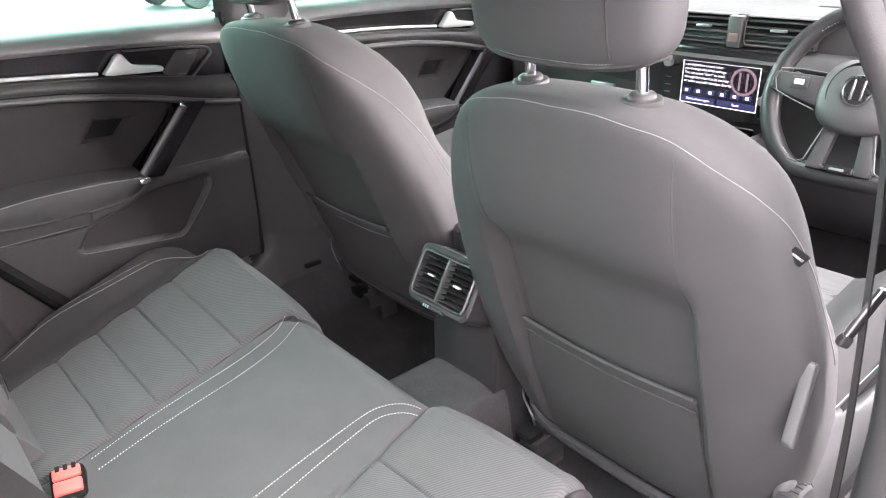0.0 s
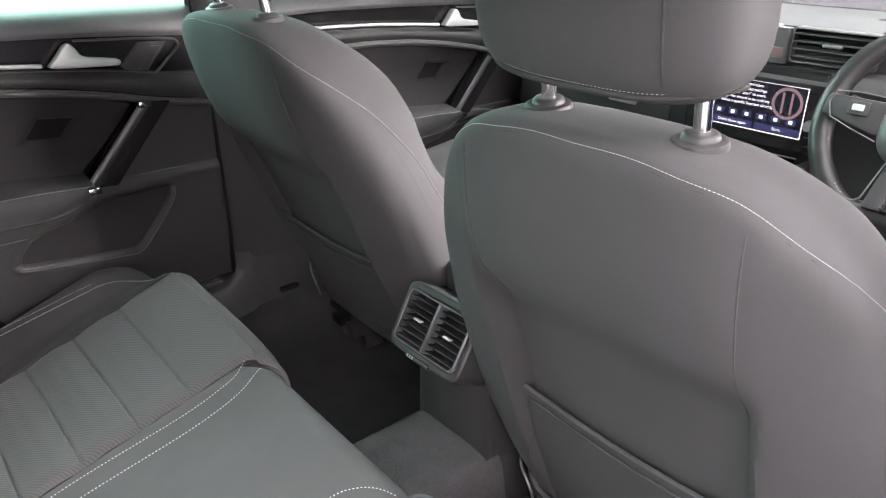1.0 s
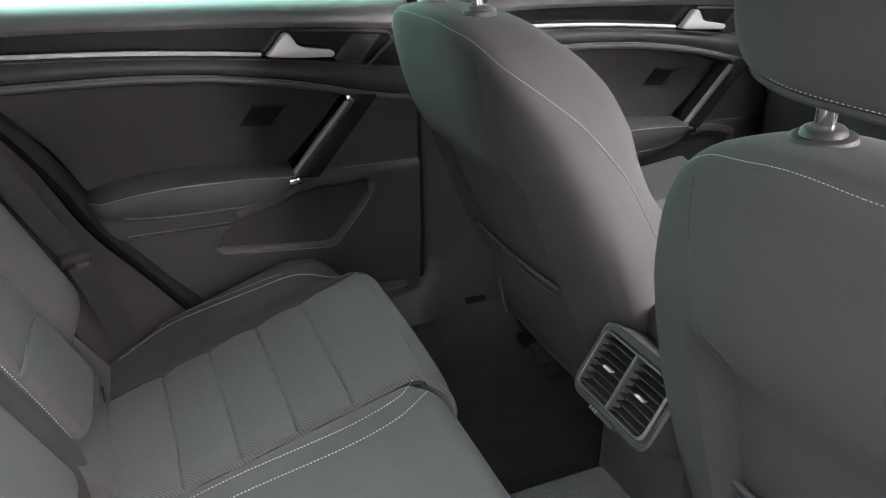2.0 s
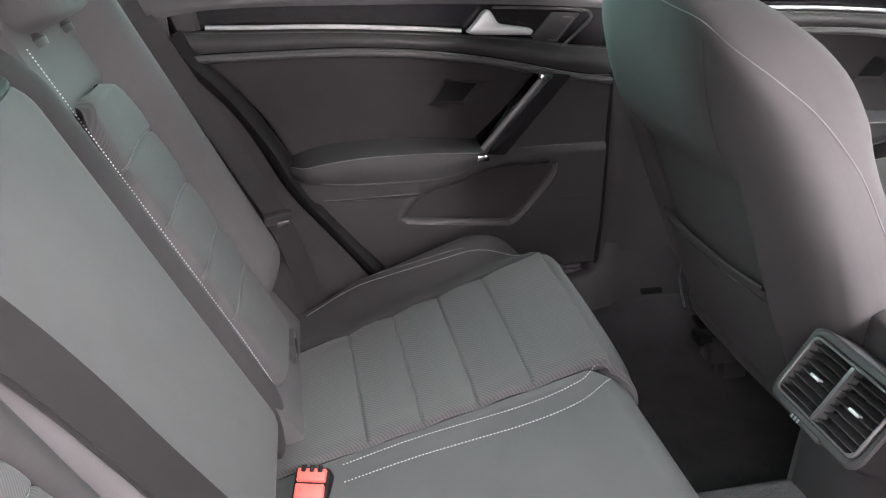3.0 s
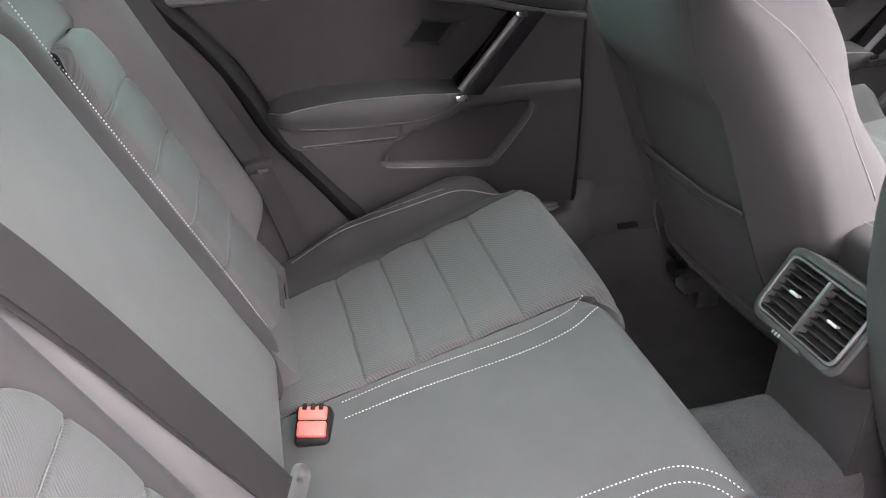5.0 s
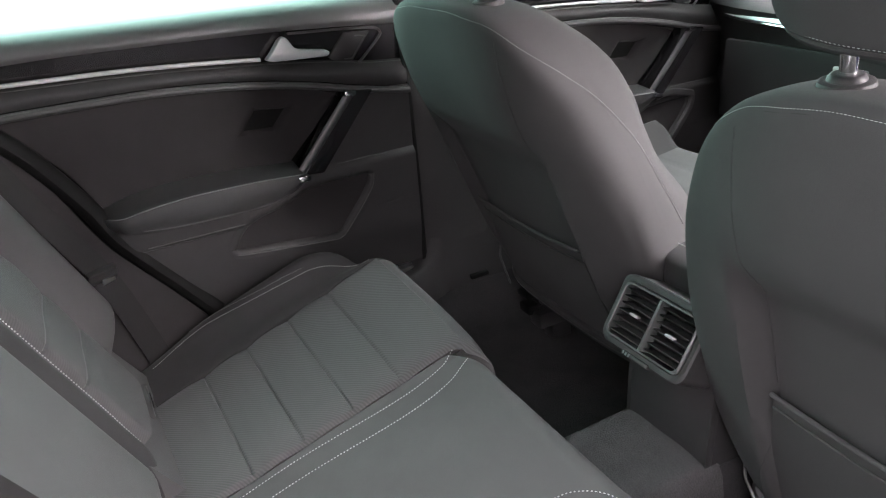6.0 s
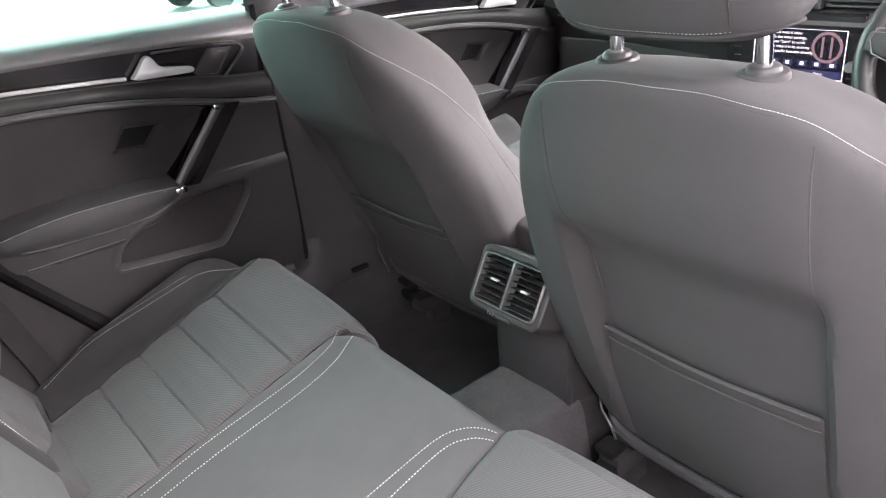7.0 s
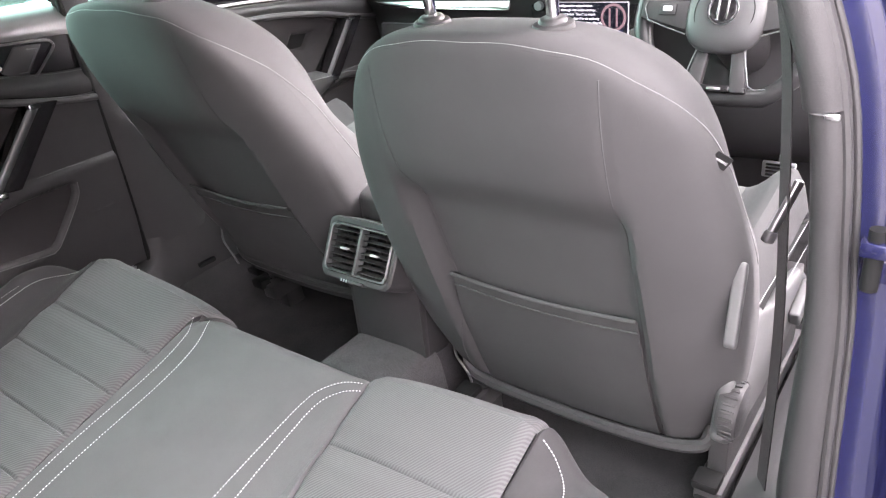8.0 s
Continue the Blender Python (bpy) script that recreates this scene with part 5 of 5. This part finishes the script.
part("screen", box(SX0, SX1, SY, SY + 0.004, SZ0, SZ1, 0.001), LCD, bez, "lit navigation display")
for a in ((SX0, SX1, SZ1 - 0.002, SZ1), (SX0, SX1, SZ0, SZ0 + 0.002), (SX0, SX0 + 0.002, SZ0, SZ1), (SX1 - 0.002, SX1, SZ0, SZ1), (SX0, SX1, SZ1 - 0.014, SZ1 - 0.0125)):
    part("frame_line", box(a[0], a[1], SY - 0.0008, SY - 0.0002, a[2], a[3]), LCD_WHITE, bez)


def lettering(text, size, x, y, z, mat, parent, left=True):
    c = bpy.data.curves.new("lettering", "FONT")
    c.body, c.size, c.extrude, c.align_x, c.align_y = text, size, 0.0002, "LEFT" if left else "CENTER", "CENTER"
    tmp = bpy.data.objects.new("tmp", c)
    me = bpy.data.meshes.new_from_object(tmp)
    bpy.data.objects.remove(tmp)
    me.transform(pose(x, y, z, 90))
    me.materials.clear()
    me.materials.append(mat)
    ob = new("lettering", me)
    ob.parent = parent
    return ob


for k, line in enumerate(("a configuration wizard takes", "you through the initial settings.", 'You can press "Start" to work', "through the wizard in its entirety", "or select a specific function directly.")):
    lettering(line, 0.0086, SX0 + 0.006, SY - 0.0006, SZ1 - 0.022 - 0.0098 * k, LCD_WHITE, bez)
for k in range(6):
    part("icon", box(SX0 + 0.006 + 0.031 * k, SX0 + 0.026 + 0.031 * k, SY - 0.0008, SY - 0.0002, SZ0 + 0.024, SZ0 + 0.037, 0.0002, 1), LCD_BLUE, bez)
    part("icon_sign", box(SX0 + 0.012 + 0.031 * k, SX0 + 0.020 + 0.031 * k, SY - 0.0014, SY - 0.0009, SZ0 + 0.027, SZ0 + 0.034), LCD_WHITE, bez)
for x0, x1, text in ((SX0 + 0.004, SX0 + 0.092, "Don't show again"), (SX0 + 0.098, SX1 - 0.004, "Start")):
    part("key", box(x0, x1, SY - 0.0008, SY - 0.0002, SZ0 + 0.004, SZ0 + 0.018), LCD_BLUE, bez)
    lettering(text, 0.009, (x0 + x1) / 2, SY - 0.0012, SZ0 + 0.011, LCD_WHITE, bez, False)
part("round_sign", turned([(0.026, 0.0), (0.0265, 0.0005), (0.0315, 0.0005), (0.032, 0.0)], pose(SX1 - 0.038, SY - 0.0006, SZ0 + 0.066, 90), 28), LCD_RED, bez)
for dx, lean in ((-0.009, 0), (0.009, 0)):
    part("round_sign_bar", box(-0.0024, 0.0024, -0.0004, 0.0004, -0.021, 0.021, m=pose(SX1 - 0.038 + dx, SY - 0.0018, SZ0 + 0.066, 0, lean, 0)), LCD_RED, bez)
part("round_sign_field", turned([(0.0, 0.0), (0.012, 0.0003), (0.0255, 0.0)], pose(SX1 - 0.038, SY - 0.0012, SZ0 + 0.066, 90), 28), LCD, bez)
part("close_key", box(SX1 - 0.014, SX1 - 0.005, SY - 0.0008, SY - 0.0002, SZ1 - 0.011, SZ1 - 0.004), LCD_BLUE, bez)
bez.location = (0.034, 0.0, 0.007)
for x in (-0.088, 0.160):
    kn = part("knob", turned([(0.0, -0.012), (0.010, -0.012), (0.011, -0.004), (0.011, 0.004)], pose(x, 1.494, 0.630 if x > 0 else 0.690, -90), 20), SATIN, bez, "silver rotary knob")
    for k in range(3):
        part("key_mark", box(x - 0.008, x + 0.008, 1.4945, 1.4955, 0.652 - 0.018 * k - (0.03 if x > 0 else 0), 0.654 - 0.018 * k - (0.03 if x > 0 else 0)), PALE, bez)
clim = part("climate_panel", box(-0.10, 0.165, 1.50, 1.53, 0.50, 0.556, 0.005), GLOSS, DASH)
for k in range(5):
    part("climate_key", box(0.03 + 0.026 * k, 0.05 + 0.026 * k, 1.4965, 1.502, 0.515, 0.538, 0.003), PLASTIC, clim)
    part("key_mark", box(0.035 + 0.026 * k, 0.045 + 0.026 * k, 1.4955, 1.4962, 0.524, 0.528), SATIN, clim)
part("side_pad", box(0.178, 0.205, 1.40, 1.56, 0.36, 0.555, 0.010), PALE, DASH)
# instrument hood and dials
part("instrument_hood", thick(sheet(lambda u, v: (0.395 + 0.185 * spow(math.cos(math.pi * u), 0.7), 1.54 + 0.14 * v, 0.70 + 0.135 * max(0, spow(math.sin(math.pi * u), 0.7))), 30, 8), 0.012), PLASTIC, DASH)
part("dial_bezel", tube([(0.395 + 0.170 * spow(math.cos(math.pi * u), 0.7), 1.600, 0.695 + 0.122 * max(0, spow(math.sin(math.pi * u), 0.7))) for u in np.linspace(0, 1, 31)], 0.005, 8), SATIN, DASH, "bright bezel round the dials")
part("dial_panel", box(0.22, 0.57, 1.625, 1.64, 0.67, 0.83, 0.004), BLACK, DASH)
for x in (0.318, 0.472):
    dial = part("dial", turned([(0.055, 0.0), (0.060, -0.006), (0.064, 0.0)], pose(x, 1.622, 0.742, 90), 30), SATIN, DASH)
    for k in range(9):
        a = radians(-40 + 32 * k)
        part("dial_mark", box(-0.0015, 0.0015, 1.6215, 1.6225, 0.042, 0.050, m=Matrix.Translation((x, 0, 0.742)) @ Matrix.Rotation(a - 1.6, 4, "Y")), LCD_WHITE, dial)

# ---- steering wheel ----
WM = pose(0.426, 1.423, 0.686, -22)
STEER = thing("steering_wheel", "black leather flat-bottomed steering wheel with silver trim", "steering wheel")


def rim(a):
    x, z = 0.180 * math.cos(a), 0.180 * math.sin(a)
    return WM @ Vector((x, 0.0, max(z, -0.146 - 0.012 * math.cos(x * 8))))


part("rim", tube([rim(k * math.tau / 72) for k in range(72)], [0.0180 + 0.002 * (abs(math.cos(k * math.tau / 72)) > 0.75) for k in range(72)], 14, up=(0, 1, 0.2), closed=True), WHEEL, STEER)
rs = []
rs.append(stitches([rim(a) + (WM.to_3x3() @ Vector((-0.012 * math.cos(a), -0.0115, -0.012 * math.sin(a)))) for a in np.linspace(0.4, math.pi - 0.1, 70)], WM.to_3x3() @ Vector((0, -1, 0)), None, pitch=0.006, length=0.004, width=0.002))
rs.append(stitches([rim(a) + (WM.to_3x3() @ Vector((-0.012 * math.cos(a), -0.0115, -0.012 * math.sin(a)))) for a in np.linspace(math.pi - 0.1, 4.1, 40)], WM.to_3x3() @ Vector((0, -1, 0)), None, pitch=0.006, length=0.004, width=0.002))
for th in rs:
    part("stitching", th, THREAD, STEER)
hub = part("hub", cushion_shape(0.078, 0.026, 0.072, 0.75, 0.85, m=WM @ Matrix.Translation((0, -0.028, -0.004))), LEATHER, STEER, "padded hub")
part("cover_joint", turned([(0.056, 0.0), (0.0575, 0.0012), (0.059, 0.0)], WM @ Matrix.Translation((0, -0.0475, 0.002)) @ pose(0, 0, 0, 90), 40), BLACK, hub)
part("emblem", turned([(0.0255, 0.0), (0.027, 0.0025), (0.0295, 0.003), (0.031, 0.0), (0.031, -0.004), (0.0255, -0.004)], WM @ Matrix.Translation((0, -0.0545, 0.005)) @ pose(0, 0, 0, 90), 36), CHROME, hub, "round chrome emblem")
part("emblem_field", turned([(0.0, 0.0008), (0.024, 0.0008), (0.0258, 0.0)], WM @ Matrix.Translation((0, -0.0548, 0.005)) @ pose(0, 0, 0, 90), 36), GLOSS, hub)
for dx, lean, half in ((-0.009, 0, 0.019), (0.009, 0, 0.019)):
    part("emblem_bar", box(-0.0019, 0.0019, -0.0012, 0.0012, -half, half, 0.0006, 1, m=WM @ pose(dx, -0.0575, 0.005, 0, lean, 0)), CHROME, hub)
for sx in (-1, 1):
    sp = part("spoke", prism([(sx * 0.06, 0.028), (sx * 0.175, 0.030), (sx * 0.178, -0.006), (sx * 0.06, -0.036)], "y", -0.034, -0.008, 0.006), PLASTIC, STEER)
    sp.data.transform(WM)
    sl = part("spoke_trim", tube([WM @ Vector((sx * x, -0.035, z)) for x, z in ((0.07, 0.034), (0.12, 0.037), (0.162, 0.034), (0.168, 0.012), (0.158, -0.012), (0.12, -0.026), (0.075, -0.040))], 0.0015, 8), STRIP, sp)
    part("button", box(sx * 0.118 - 0.018, sx * 0.118 + 0.018, -0.038, -0.033, -0.002, 0.022, 0.003, m=WM), PLASTIC, sp)
    part("rocker", box(sx * 0.118 - 0.010, sx * 0.118 + 0.010, -0.0405, -0.037, 0.005, 0.016, 0.002, m=WM), SILVER, sp)
    ls = part("lower_spoke", prism([(sx * 0.020, -0.055), (sx * 0.046, -0.055), (sx * 0.062, -0.150), (sx * 0.030, -0.150)], "y", -0.026, -0.006, 0.005), PLASTIC, STEER)
    ls.data.transform(WM)
    part("spoke_trim", tube([WM @ Vector((sx * x, -0.027, z)) for x, z in ((0.046, -0.062), (0.066, -0.136), (0.078, -0.143), (0.100, -0.140))], 0.0015, 8), STRIP, ls)
part("lower_trim", tube([WM @ Vector((x, -0.024, -0.136 - 0.006 * math.cos(x * 14))) for x in np.linspace(-0.064, 0.064, 16)], 0.0016, 8), STRIP, STEER, "bright trim along the flat lower rim")
part("badge_plate", box(-0.030, 0.030, -0.026, -0.012, -0.150, -0.136, 0.003, m=WM), GLOSS, STEER)
part("badge", box(-0.014, 0.014, -0.0275, -0.0255, -0.146, -0.141, 0.001, m=WM), SATIN, STEER)
part("column", tube([WM @ Vector((0, 0.0, -0.01)), WM @ Vector((0, 0.22, -0.04))], 0.055, 20), PLASTIC, STEER)
part("stalk", tube([WM @ Vector((-0.05, 0.05, 0.01)), WM @ Vector((-0.165, 0.045, 0.035))], [0.008, 0.012], 10), PLASTIC, STEER)

# ---- pedals ----
for k, (x0, x1) in enumerate(((0.455, 0.535),)):
    p = thing("brake_pedal", "metal faced brake pedal above the carpet", "pedal")
    part("plate", box(x0, x1, 1.695, 1.705, 0.245, 0.290, 0.008), SATIN, p)
    for j in range(4):
        part("rubber_bar", box(x0 + 0.010, x1 - 0.010, 1.690, 1.697, 0.252 + 0.009 * j, 0.257 + 0.009 * j, 0.002), BLACK, p)
    part("arm", tube([(0.5, 1.705, 0.28), (0.5, 1.76, 0.45), (0.5, 1.80, 0.60)], 0.010, 8), METAL, p)
structure("wall_front", box(-0.74, 0.80, 1.86, 1.90, -0.05, 0.82), CARPET, "dark carpeted bulkhead in front of the footwells", "wall")

# ---- parked car beyond the window ----
CAR = thing("parked_car", "dark parked car on the asphalt, its wheel in view", "car", "", (-14.3, 7.1, -0.33))
CAR.rotation_euler = (0, 0, radians(6))
prof2 = [(-2.1, 0.35), (-2.12, 0.65), (-2.0, 0.85), (-1.2, 0.95), (-0.5, 1.42), (0.9, 1.44), (1.8, 1.0), (2.05, 0.9), (2.1, 0.5), (2.05, 0.3), (1.7, 0.22), (-1.8, 0.22)]
part("body", prism(prof2, "x", -0.85, 0.85, 0.09, 3), shader("dark_paint", (0.02, 0.02, 0.022), 0.2, coat=0.6), CAR)
for sx in (-0.86, 0.80):
    for yy in (-1.3, 1.3):
        tyre = part("wheel", turned([(0.20, 0.0), (0.30, 0.0), (0.32, 0.03), (0.325, 0.10), (0.32, 0.17), (0.30, 0.20), (0.20, 0.20)], pose(sx - 0.07, yy, 0.325, 0, 90), 32), BLACK, CAR, "black tyre")
        part("rim", turned([(0.0, -0.012), (0.07, -0.012), (0.19, -0.004), (0.205, -0.012), (0.21, 0.1), (0.0, 0.1)], pose(sx - 0.07 + (0.0 if sx < 0 else 0.0), yy, 0.325, 0, 90), 24), SILVER, tyre, "silver alloy rim")
